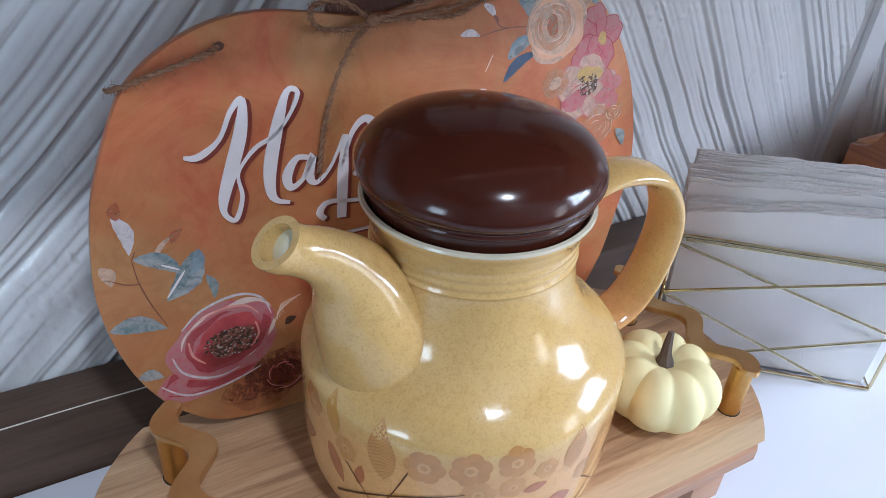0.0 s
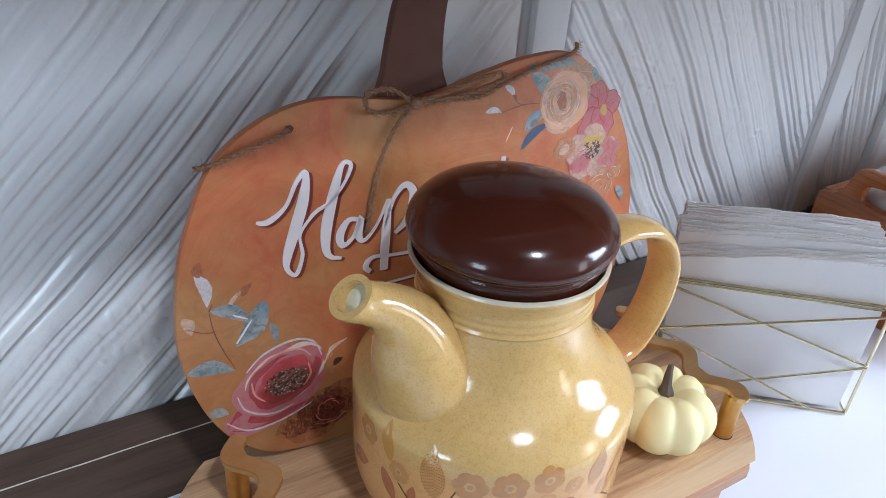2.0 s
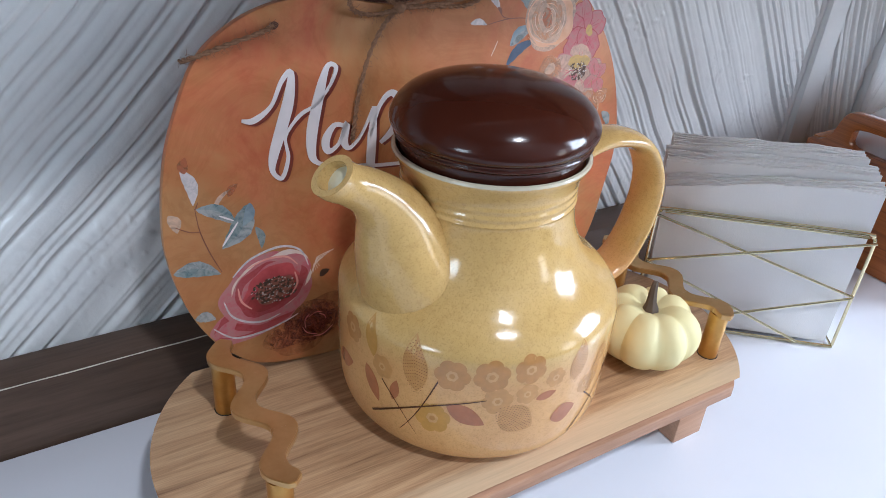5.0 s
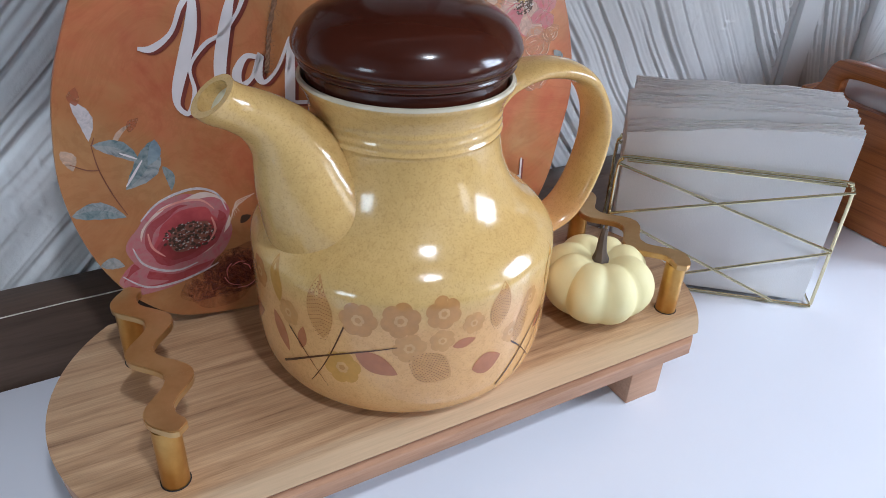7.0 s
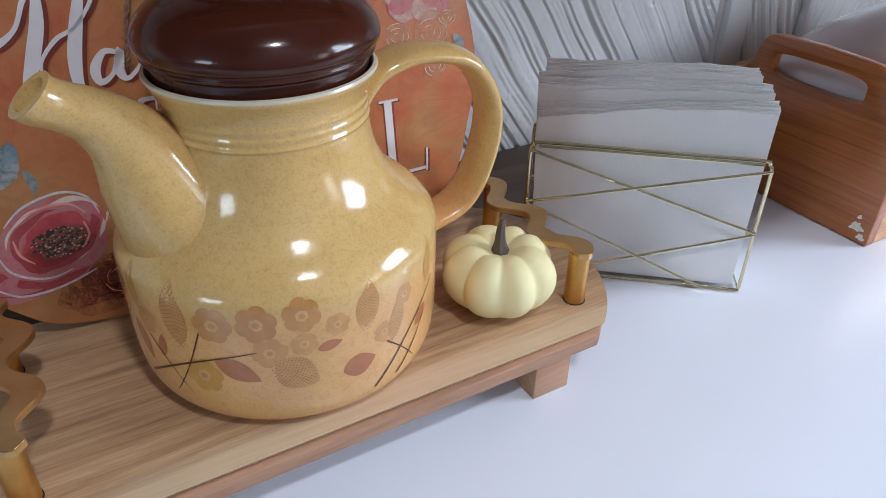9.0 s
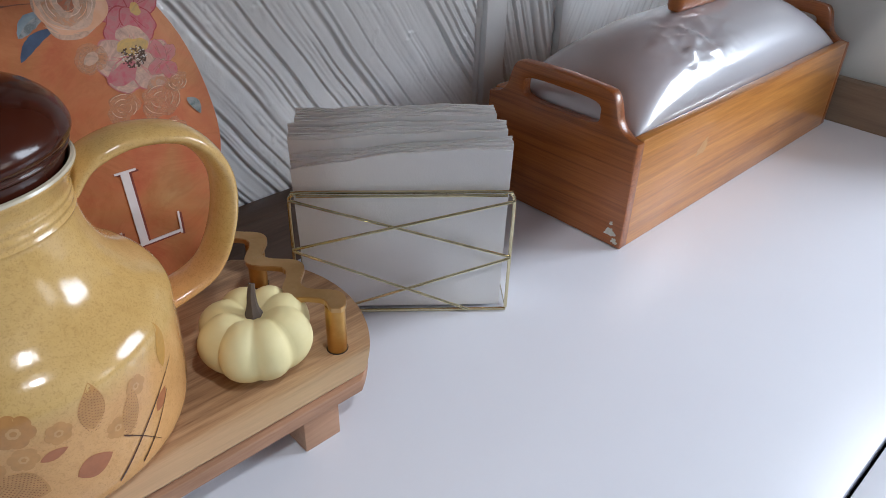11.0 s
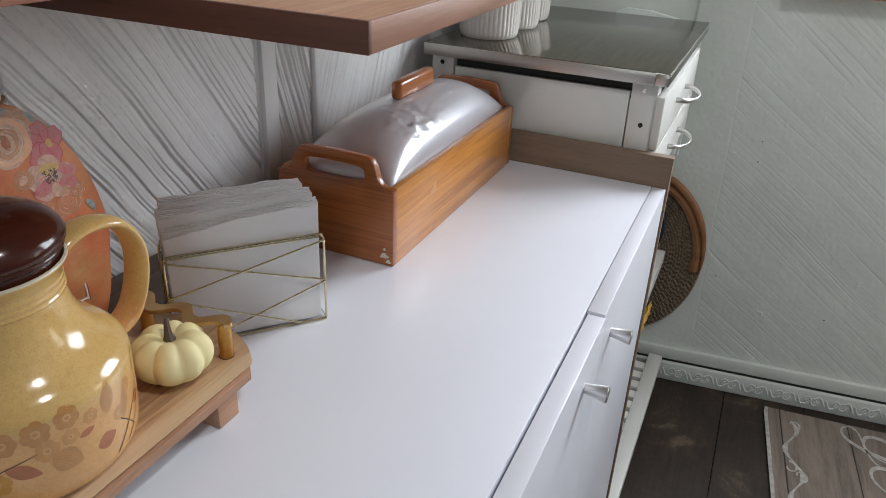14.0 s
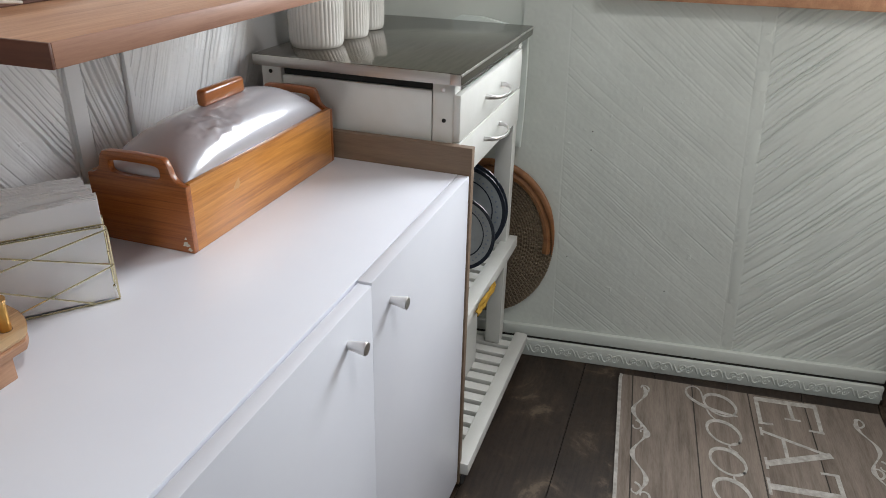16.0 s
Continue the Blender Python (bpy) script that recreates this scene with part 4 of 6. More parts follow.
def pumpkin_sign():
    lean = math.degrees(math.atan(0.1))
    t = thing("pumpkin_sign", "orange pumpkin-shaped sign with painted flowers and white script", "sign", pose(0.487, 0.3585, 0.7403, 90 - lean, 0, 0))
    line = [(0.0, 0.001), (0.04, 0.0), (0.085, 0.001), (0.112, 0.0115), (0.1285, 0.036), (0.137, 0.065), (0.1435, 0.095), (0.139, 0.130), (0.128, 0.160), (0.108, 0.188), (0.085, 0.205), (0.055, 0.206), (0.025, 0.2005), (0.0, 0.194), (-0.02, 0.192),
            (-0.045, 0.1955), (-0.065, 0.1975), (-0.085, 0.195), (-0.104, 0.187), (-0.120, 0.174), (-0.130, 0.156), (-0.140, 0.130), (-0.1455, 0.100), (-0.146, 0.080), (-0.142, 0.057), (-0.134, 0.036), (-0.121, 0.018), (-0.100, 0.005), (-0.05, 0.0)]
    outline = [tuple(q) for q in smooth_path(line, 5, True)]
    part("board", prism(outline, -0.006, 0.0, 0.0006), M_BOARD, t)
    stalk = [tuple(q) for q in smooth_path([(-0.034, 0.184), (-0.0305, 0.205), (-0.027, 0.222), (-0.0225, 0.238), (-0.0135, 0.258), (0.004, 0.285), (0.024, 0.280), (0.013, 0.258), (0.006, 0.240), (0.003, 0.222), (0.0025, 0.205), (0.0045, 0.184)], 5, True)]
    part("stalk", prism(stalk, -0.0122, -0.0062, 0.0004), M_STALK, t, "dark brown stalk")
    e = [0.0]
    cm = 0.01

    def paint(name, pts, mat, parent=t):
        e[0] += 0.0000035
        return part(name, flat_patch(pts, 0.00008 + e[0]), mat, parent, smooth=False)

    def line(name, pts, w, mat, parent=t):
        path = [tuple(q) for q in smooth_path([(x * cm, y * cm) for x, y in pts], 6)]
        e[0] += 0.0000035
        k = len(path) - 1
        part(name, ribbon(path, [0.00006 + w * math.sin(math.pi * (0.12 + 0.8 * i / k)) for i in range(k + 1)], 0.00002, 0.00008 + e[0]), mat, parent, smooth=False)

    def leaf(x0, y0, x1, y1, w, mat, half=None, bend=0.12):
        ln, a = math.hypot(x1 - x0, y1 - y0), math.atan2(y1 - y0, x1 - x0)

        def at(f, q):
            q += bend * ln * math.sin(math.pi * f)
            return ((x0 + f * ln * math.cos(a) - q * math.sin(a)) * cm, (y0 + f * ln * math.sin(a) + q * math.cos(a)) * cm)
        rim = [w / 2 * math.sin(math.pi * (i / 12) ** 0.85) ** 0.85 * (1 + 0.06 * math.sin(i * 2.3)) for i in range(13)]
        lf = paint("painted_leaf", [at(i / 12, rim[i]) for i in range(13)] + [at(i / 12, -rim[i]) for i in range(11, 0, -1)], mat)
        if half:
            paint("leaf_half", [at(i / 12, rim[i]) for i in range(13)] + [at(i / 12, 0.06 * rim[i]) for i in range(11, 0, -1)], half, lf)
        return lf

    def specks(x, y, rx, ry, count, seed, parent):
        rng = random.Random(seed)
        for mat, much, size in ((M_A_SPOT, count, 0.070), (M_A_VEIN, count // 2, 0.040)):
            bm = bmesh.new()
            e[0] += 0.000004
            for i in range(much):
                a, q = rng.uniform(0, 6.28), math.sqrt(rng.random()) * 1.1
                cx, cy, h, tw = x + rx * q * math.cos(a), y + ry * q * math.sin(a), size * rng.uniform(0.5, 1.3), rng.uniform(0, 3)
                bm.faces.new([bm.verts.new(((cx + h * k * math.cos(b + tw)) * cm, (cy + h * math.sin(b + tw)) * cm, 0.00008 + e[0])) for b, k in ((0.3, 1.5), (1.9, 1), (3.6, 1.4), (5.1, 1))])
            part("stamen_print", bm, mat, parent, smooth=False)

    def rings(name, x, y, steps, seed, turn):
        """A cup of petals: washes one in another, each (dx, dy, rx, ry, ink)."""
        f = None
        for i, (dx, dy, rx, ry, mat) in enumerate(steps):
            f2 = paint(name if f is None else "petal", blob((x + dx) * cm, (y + dy) * cm, rx * cm, ry * cm, turn, 0.07, seed + i, 64), mat, f or t)
            f = f or f2
        return f

    def open_flower(x, y, r, n, mat, rim, seed, turn=0.0, squash=0.9):
        rng = random.Random(seed)
        f = None
        for i in range(n):
            a = turn + 2 * math.pi * i / n + rng.uniform(-0.15, 0.15)
            px, py, k = x + 0.52 * r * math.cos(a), y + 0.52 * r * squash * math.sin(a), rng.uniform(0.9, 1.12)
            f2 = paint("painted_flower" if f is None else "petal", blob(px * cm, py * cm, 0.56 * r * k * cm, 0.46 * r * k * cm, a, 0.10, seed + i, 48), rim, f or t)
            f = f or f2
            paint("petal_wash", blob(px * cm, py * cm, 0.525 * r * k * cm, 0.425 * r * k * cm, a, 0.10, seed + i, 48), mat, f)
            for q in (-0.25, 0.2):
                line("petal_line", [(x + 0.2 * r * math.cos(a), y + 0.2 * r * squash * math.sin(a)), (px + 0.3 * r * math.cos(a + q), py + 0.3 * r * squash * math.sin(a + q))], 0.00010, rim, f)
        return f

    # spray at the lower left
    leaf(-13.40, 12.45, -13.05, 10.55, 0.62, M_I_WHITE)
    leaf(-13.25, 12.2, -13.1, 13.0, 0.5, M_I_RUSSET)
    leaf(-12.15, 10.0, -11.15, 11.1, 0.24, M_I_CREAM)
    leaf(-11.35, 10.7, -10.8, 11.3, 0.4, M_I_RUSSET)
    leaf(-12.95, 10.35, -11.05, 9.15, 0.75, M_I_GREY, M_I_TEAL)
    leaf(-10.35, 10.15, -11.95, 8.00, 1.15, M_I_TEAL, M_I_GREY)
    leaf(-10.30, 10.20, -10.80, 9.00, 0.55, M_A_BLUE)
    leaf(-10.15, 8.85, -9.95, 7.55, 0.42, M_I_TEAL)
    leaf(-14.45, 7.20, -12.15, 6.65, 0.85, M_I_TEAL, M_I_GREY)
    leaf(-14.25, 10.3, -13.95, 9.3, 0.6, M_I_CREAM)
    leaf(-13.75, 4.45, -12.70, 4.15, 0.6, M_I_GREY)
    line("painted_twig", [(-12.1, 6.75), (-12.55, 7.9), (-12.9, 9.2), (-13.0, 10.4)], 0.00024, M_A_TWIG)
    line("painted_twig", [(-12.85, 9.15), (-13.4, 9.25), (-14.05, 9.65)], 0.00022, M_A_TWIG)
    line("painted_twig", [(-13.0, 10.3), (-12.8, 10.7)], 0.00022, M_A_TWIG)
    line("leaf_light", [(-11.9, 8.15), (-11.0, 9.3)], 0.0005, M_A_WHITE)
    line("leaf_light", [(-11.9, 9.8), (-11.2, 9.4)], 0.0004, M_A_WHITE)
    for k in range(4):
        paint("colour_wash", blob(-0.078, 0.024, 0.026 - 0.004 * k, 0.016 - 0.0025 * k, 0.2, 0.12, 91 + k, 64), M_I_DARK)
    rings("painted_flower", -10.7, 3.55, [(0, 0, 2.45, 1.10, M_I_PINK), (0.10, 0.10, 2.30, 0.98, M_I_ROSE), (-0.5, -0.12, 1.6, 0.62, M_I_PINK), (0.6, -0.05, 1.7, 0.62, M_I_ROSE), (1.1, 0.0, 1.0, 0.42, M_A_RED)], 201, 0.12)
    big = rings("painted_flower", -9.85, 5.15, [(0, 0, 2.58, 1.98, M_I_PINK), (0.32, 0.34, 2.22, 1.62, M_A_PALE), (0.22, 0.14, 2.22, 1.62, M_I_PINK), (0.16, 0.05, 2.02, 1.46, M_I_ROSE), (0.30, 0.26, 1.72, 1.16, M_I_PINK), (0.26, 0.10, 1.68, 1.10, M_A_ROSE), (0.22, -0.42, 1.72, 0.86, M_I_ROSE), (0.28, -0.40, 1.50, 0.70, M_A_RED), (0.36, -0.12, 1.16, 0.66, M_A_EYE)], 211, 0.36)
    specks(-9.47, 5.02, 1.20, 0.68, 170, 4, big)
    line("petal_light", [(-12.2, 5.0), (-11.9, 4.1), (-11.1, 3.5), (-10.2, 3.3), (-9.3, 3.5)], 0.00055, M_I_WHITE, big)
    line("petal_light", [(-11.6, 6.3), (-10.6, 7.1), (-9.0, 7.45), (-7.9, 7.0), (-7.5, 6.0)], 0.00055, M_I_WHITE, big)
    line("petal_light", [(-10.8, 6.6), (-9.8, 6.9), (-8.7, 6.8), (-8.1, 6.2)], 0.00055, M_A_BLUSH, big)
    line("petal_light", [(-8.3, 5.8), (-8.2, 5.1), (-8.6, 4.5)], 0.00055, M_A_BLUSH, big)
    line("petal_light", [(-11.4, 5.6), (-11.3, 4.8), (-10.8, 4.2)], 0.00055, M_A_BLUSH, big)
    line("petal_light", [(-12.9, 3.6), (-11.9, 2.75), (-10.5, 2.65), (-9.2, 2.9), (-8.3, 3.2)], 0.00055, M_I_WHITE, big)
    rings("painted_flower", -7.2, 2.4, [(0, 0, 1.25, 1.1, M_I_DARK), (0.05, 0, 0.8, 0.7, M_I_DARK)], 231, 0.1)
    for k in range(5):
        line("petal_light", [(-7.2 + (0.5 + 0.14 * k) * math.cos(b), 2.4 + (0.45 + 0.13 * k) * math.sin(b)) for b in (k * 1.1, k * 1.1 + 0.6, k * 1.1 + 1.3)], 0.00018, M_A_PINK)
    for k in range(7):
        line("grass_stroke", [(-7.6 + 0.12 * k, 5.2 + 0.10 * k), (-7.3 + 0.05 * k, 5.6 + 0.12 * k), (-7.2 + 0.2 * k, 6.0 + 0.1 * k)], 0.00012, M_A_CREAM)
    leaf(-6.9, 5.15, -6.3, 5.45, 0.4, M_A_SPOT)
    # bouquet at the upper right
    e[0] = 0.0
    leaf(5.5, 19.75, 7.1, 17.7, 0.95, M_I_TEAL, M_I_GREY)
    leaf(6.0, 19.75, 8.9, 19.85, 0.7, M_I_TEAL)
    leaf(5.2, 19.8, 6.0, 20.0, 0.5, M_I_TEAL)
    leaf(9.0, 19.6, 10.6, 18.6, 0.6, M_I_TEAL)
    leaf(5.05, 15.45, 7.1, 16.75, 0.58, M_A_NAVY)
    leaf(5.25, 16.55, 6.9, 17.5, 0.75, M_I_GREY, M_A_BLUE)
    leaf(2.55, 17.95, 3.65, 17.80, 0.36, M_I_WHITE)
    leaf(3.75, 19.25, 4.45, 18.55, 0.36, M_I_WHITE)
    leaf(4.3, 18.7, 4.6, 18.3, 0.2, M_A_TWIG)
    line("painted_twig", [(3.6, 17.8), (4.7, 18.0), (5.6, 18.05), (6.7, 17.95)], 0.00022, M_A_TWIG)
    line("painted_twig", [(4.45, 18.45), (4.75, 18.15), (5.2, 18.05)], 0.00020, M_A_TWIG)
    line("leaf_light", [(4.0, 16.1), (4.4, 16.9)], 0.0002, M_A_CREAM)
    f = open_flower(10.55, 17.0, 1.62, 5, M_I_PINK, M_I_ROSE, 301, 0.4, 1.05)
    paint("flower_centre", blob(0.1105, 0.1700, 0.0026, 0.0034, 0.2, 0.1, 5), M_I_GOLD, f)
    open_flower(8.8, 19.1, 1.1, 5, M_I_PEACH, M_I_CREAM, 305, 0.9, 0.7)
    f = rings("painted_flower", 8.0, 17.9, [(0, 0, 1.85, 1.75, M_I_CREAM), (0.04, 0, 1.72, 1.62, M_A_PEACH), (-0.15, -0.05, 1.36, 1.34, M_I_CREAM), (-0.2, -0.05, 1.05, 1.12, M_I_PEACH), (-0.25, 0, 0.62, 0.84, M_I_CREAM), (-0.22, 0.02, 0.34, 0.60, M_I_RUSSET)], 311, 0.3)
    for k in range(17):
        b, q = k * 2.2, 0.34 + 0.081 * k
        line("petal_light", [(7.82 + q * math.cos(b + d), 17.9 + q * 0.98 * math.sin(b + d)) for d in (0, 0.35, 0.7, 1.1)], 0.00013, M_A_PALE if k % 2 else M_A_PEACH, f)
    f = open_flower(10.4, 14.5, 1.9, 5, M_I_CREAM, M_I_PINK, 321, 0.2, 0.85)
    paint("petal_wash", blob(0.1045, 0.1520, 0.0080, 0.0045, 0.0, 0.12, 7), M_I_GOLD, f)
    paint("petal_wash", blob(0.0965, 0.1390, 0.0080, 0.0055, 0.4, 0.12, 8), M_I_PINK, f)
    specks(10.4, 14.65, 0.62, 0.52, 90, 6, f)
    open_flower(11.9, 14.2, 0.9, 4, M_I_PINK, M_I_PEACH, 331, 0.5, 1.3)
    rings("painted_flower", 8.25, 15.0, [(0, 0, 0.85, 0.75, M_I_PEACH), (0.02, 0, 0.72, 0.62, M_I_PEACH), (0, 0, 0.4, 0.3, M_I_CREAM)], 341, 0.5)
    for x, y, r, seed in ((11.3, 12.2, 1.2, 351), (9.2, 12.2, 0.9, 353), (11.6, 10.3, 0.8, 355), (12.4, 12.9, 0.6, 357)):
        f = paint("painted_flower", blob(x * cm, y * cm, r * cm, 0.85 * r * cm, 0.3, 0.15, seed, 48), M_I_PEACH)
        for k in range(7):
            q, b = r * (0.25 + 0.11 * k), seed + k * 2.1
            line("petal_light", [(x + q * math.cos(b + d), y + 0.85 * q * math.sin(b + d)) for d in (0, 0.4, 0.8, 1.2)], 0.00010, M_A_CREAM, f)
    leaf(12.75, 11.9, 13.4, 10.8, 0.55, M_I_TEAL)
    # brush lettering, white over a maroon shadow
    strokes = {
        "H": [[(-10.3, 14.35, 0.8), (-9.7, 14.3, 1.6), (-8.8, 14.9, 1.0), (-8.2, 16.0, 1.2), (-7.7, 16.4, 1.6), (-7.9, 15.1, 3.0), (-8.4, 13.7, 3.2), (-8.9, 12.4, 2.6), (-9.0, 11.6, 1.4), (-8.55, 11.2, 1.2), (-8.15, 12.2, 1.0), (-8.2, 13.3, 0.8), (-7.4, 14.25, 1.0), (-6.5, 14.7, 0.9), (-5.7, 15.6, 0.9), (-5.35, 16.4, 1.2), (-5.8, 16.5, 1.4), (-6.3, 15.2, 2.8), (-6.8, 13.4, 3.2), (-6.9, 12.2, 2.4), (-6.65, 11.7, 1.4), (-6.1, 11.5, 0.8)]],
        "a": [[(-5.0, 13.4, 1.2), (-5.6, 13.5, 1.4), (-6.1, 12.8, 2.4), (-6.0, 12.2, 1.8), (-5.4, 12.5, 1.0), (-4.9, 13.5, 1.8), (-5.1, 12.6, 2.4), (-4.8, 12.2, 1.2), (-4.1, 12.8, 0.8), (-3.4, 14.1, 0.8)]],
        "p": [[(-3.3, 14.2, 1.4), (-3.5, 12.5, 2.8), (-3.7, 10.2, 2.4)], [(-3.6, 12.6, 0.8), (-3.0, 14.2, 1.2), (-2.3, 14.8, 1.8), (-1.85, 14.2, 2.6), (-2.2, 12.9, 2.2), (-3.0, 12.2, 1.0)], [(-4.5, 10.3, 1.4), (-4.75, 10.65, 1.8), (-4.3, 11.1, 1.2), (-3.0, 10.95, 1.0), (-1.0, 10.8, 1.0)]],
        "p.001": [[(-0.9, 13.6, 1.4), (-1.0, 12.2, 2.8), (-1.2, 10.4, 2.4)], [(-0.9, 12.4, 0.8), (-0.3, 13.6, 1.2), (0.5, 13.9, 1.8), (1.1, 14.5, 2.6), (0.8, 13.1, 2.2), (0.0, 12.5, 1.0)]],
        "y": [[(2.2, 15.0, 1.6), (2.2, 13.4, 2.6), (2.9, 12.9, 1.4), (3.9, 15.2, 1.2)], [(3.9, 15.3, 1.6), (3.5, 12.6, 2.8), (2.9, 10.6, 1.8), (2.2, 10.4, 1.2)]],
    }
    word = [part("lettering", flat_patch([(0, 0.1), (0.0001, 0.1), (0.0001, 0.1001)], 0.0001), M_A_WHITE, t, "white brush script word Happy")]
    for letter, lines in strokes.items():
        for pts in lines:
            path = smooth_path(pts, 6)
            xy = [(float(q[0]) / 100, float(q[1]) / 100) for q in path]
            w = [float(q[2]) / 1000 * 0.92 for q in path]
            part("stroke_shadow", ribbon([(x + 0.0017, y - 0.0011) for x, y in xy], w, 0.0001, 0.00062), M_A_MAROON, word[0], smooth=False)
            part("stroke", ribbon(xy, w, 0.0001, 0.00072), M_A_WHITE, word[0], smooth=False)
    fall = part("lettering", flat_patch([(0, 0.06), (0.0001, 0.06), (0.0001, 0.0601)], 0.0001), M_A_WHITE, t, "white serif word FALL")
    lines = (((-4.0, 4.3), (-4.0, 9.3), 2.5), ((-4.7, 9.35), (-1.6, 9.35), 0.7), ((-1.65, 9.5), (-1.65, 8.4), 0.6), ((-4.0, 7.0), (-2.2, 7.0), 0.7), ((-4.8, 4.25), (-3.2, 4.25), 0.6), ((-0.6, 4.3), (1.3, 9.2), 0.8), ((1.2, 9.3), (3.0, 4.3), 2.5), ((0.1, 6.1), (2.2, 6.1), 0.7), ((-1.1, 4.25), (0.0, 4.25), 0.6), ((2.3, 4.25), (3.7, 4.25), 0.6),
             ((4.9, 4.3), (4.9, 9.0), 2.5), ((4.3, 9.05), (5.6, 9.05), 0.6), ((4.3, 4.3), (7.3, 4.3), 0.8), ((7.2, 4.1), (7.3, 5.4), 0.6), ((8.45, 4.25), (8.35, 8.7), 2.4), ((7.8, 8.75), (9.0, 8.75), 0.6), ((7.9, 4.25), (10.75, 4.3), 0.9), ((10.7, 4.1), (10.75, 5.5), 0.6))
    for (x0, y0), (x1, y1), w in lines:
        for dx, z, mat, nm in ((0.0013, 0.00055, M_A_MAROON, "stroke_shadow"), (0.0, 0.00064, M_A_WHITE, "stroke")):
            k = lines.index(((x0, y0), (x1, y1), w)) * 0.000003
            part(nm, ribbon([(x0 * cm + dx, y0 * cm - dx * 0.7), (x1 * cm + dx, y1 * cm - dx * 0.7)], w / 1000, 0.0001, z + k), mat, fall, smooth=False)
    # twine with a bow
    z = 0.0032
    part("twine", twine([(-0.083, 0.186, -0.001), (-0.090, 0.184, z), (-0.105, 0.180, z), (-0.119, 0.1755, 0.001), (-0.126, 0.172, -0.007)]), M_TWINE, t, "jute twine through the hole")
    part("twine", twine([(-0.020, 0.191, z + 0.001), (0.005, 0.190, z), (0.020, 0.1895, z), (0.035, 0.1945, z), (0.055, 0.2005, z), (0.082, 0.206, 0.001), (0.092, 0.2085, -0.008)]), M_TWINE, t, "jute twine over the edge")
    part("bow", twine([(-0.020, 0.191, z), (-0.034, 0.200, z + 0.003), (-0.047, 0.199, z + 0.004), (-0.045, 0.191, z + 0.002), (-0.032, 0.188, z), (-0.020, 0.191, z + 0.002), (0.004, 0.197, z + 0.004), (0.026, 0.202, z + 0.005), (0.031, 0.198, z + 0.003), (0.012, 0.192, z), (-0.020, 0.1905, z + 0.002)]), M_TWINE, t, "jute twine bow")
    part("bow_tail", twine([(-0.019, 0.191, z + 0.001), (-0.027, 0.184, z), (-0.036, 0.170, z), (-0.043, 0.150, z), (-0.046, 0.135, z), (-0.047, 0.127, z - 0.001)]), M_TWINE, t)
    part("knot", moved(bmesh_ball(0.0030), Matrix.Translation((-0.020, 0.191, z + 0.002))), M_TWINE, t)
    part("hanging_hole", flat_patch(blob(-0.0835, 0.186, 0.0024, 0.0018, 0.3, 0.05, 3), 0.0004), M_STALK, t)


def bmesh_ball(r):
    bm = bmesh.new()
    bmesh.ops.create_icosphere(bm, subdivisions=2, radius=r)
    return bm


pumpkin_sign()


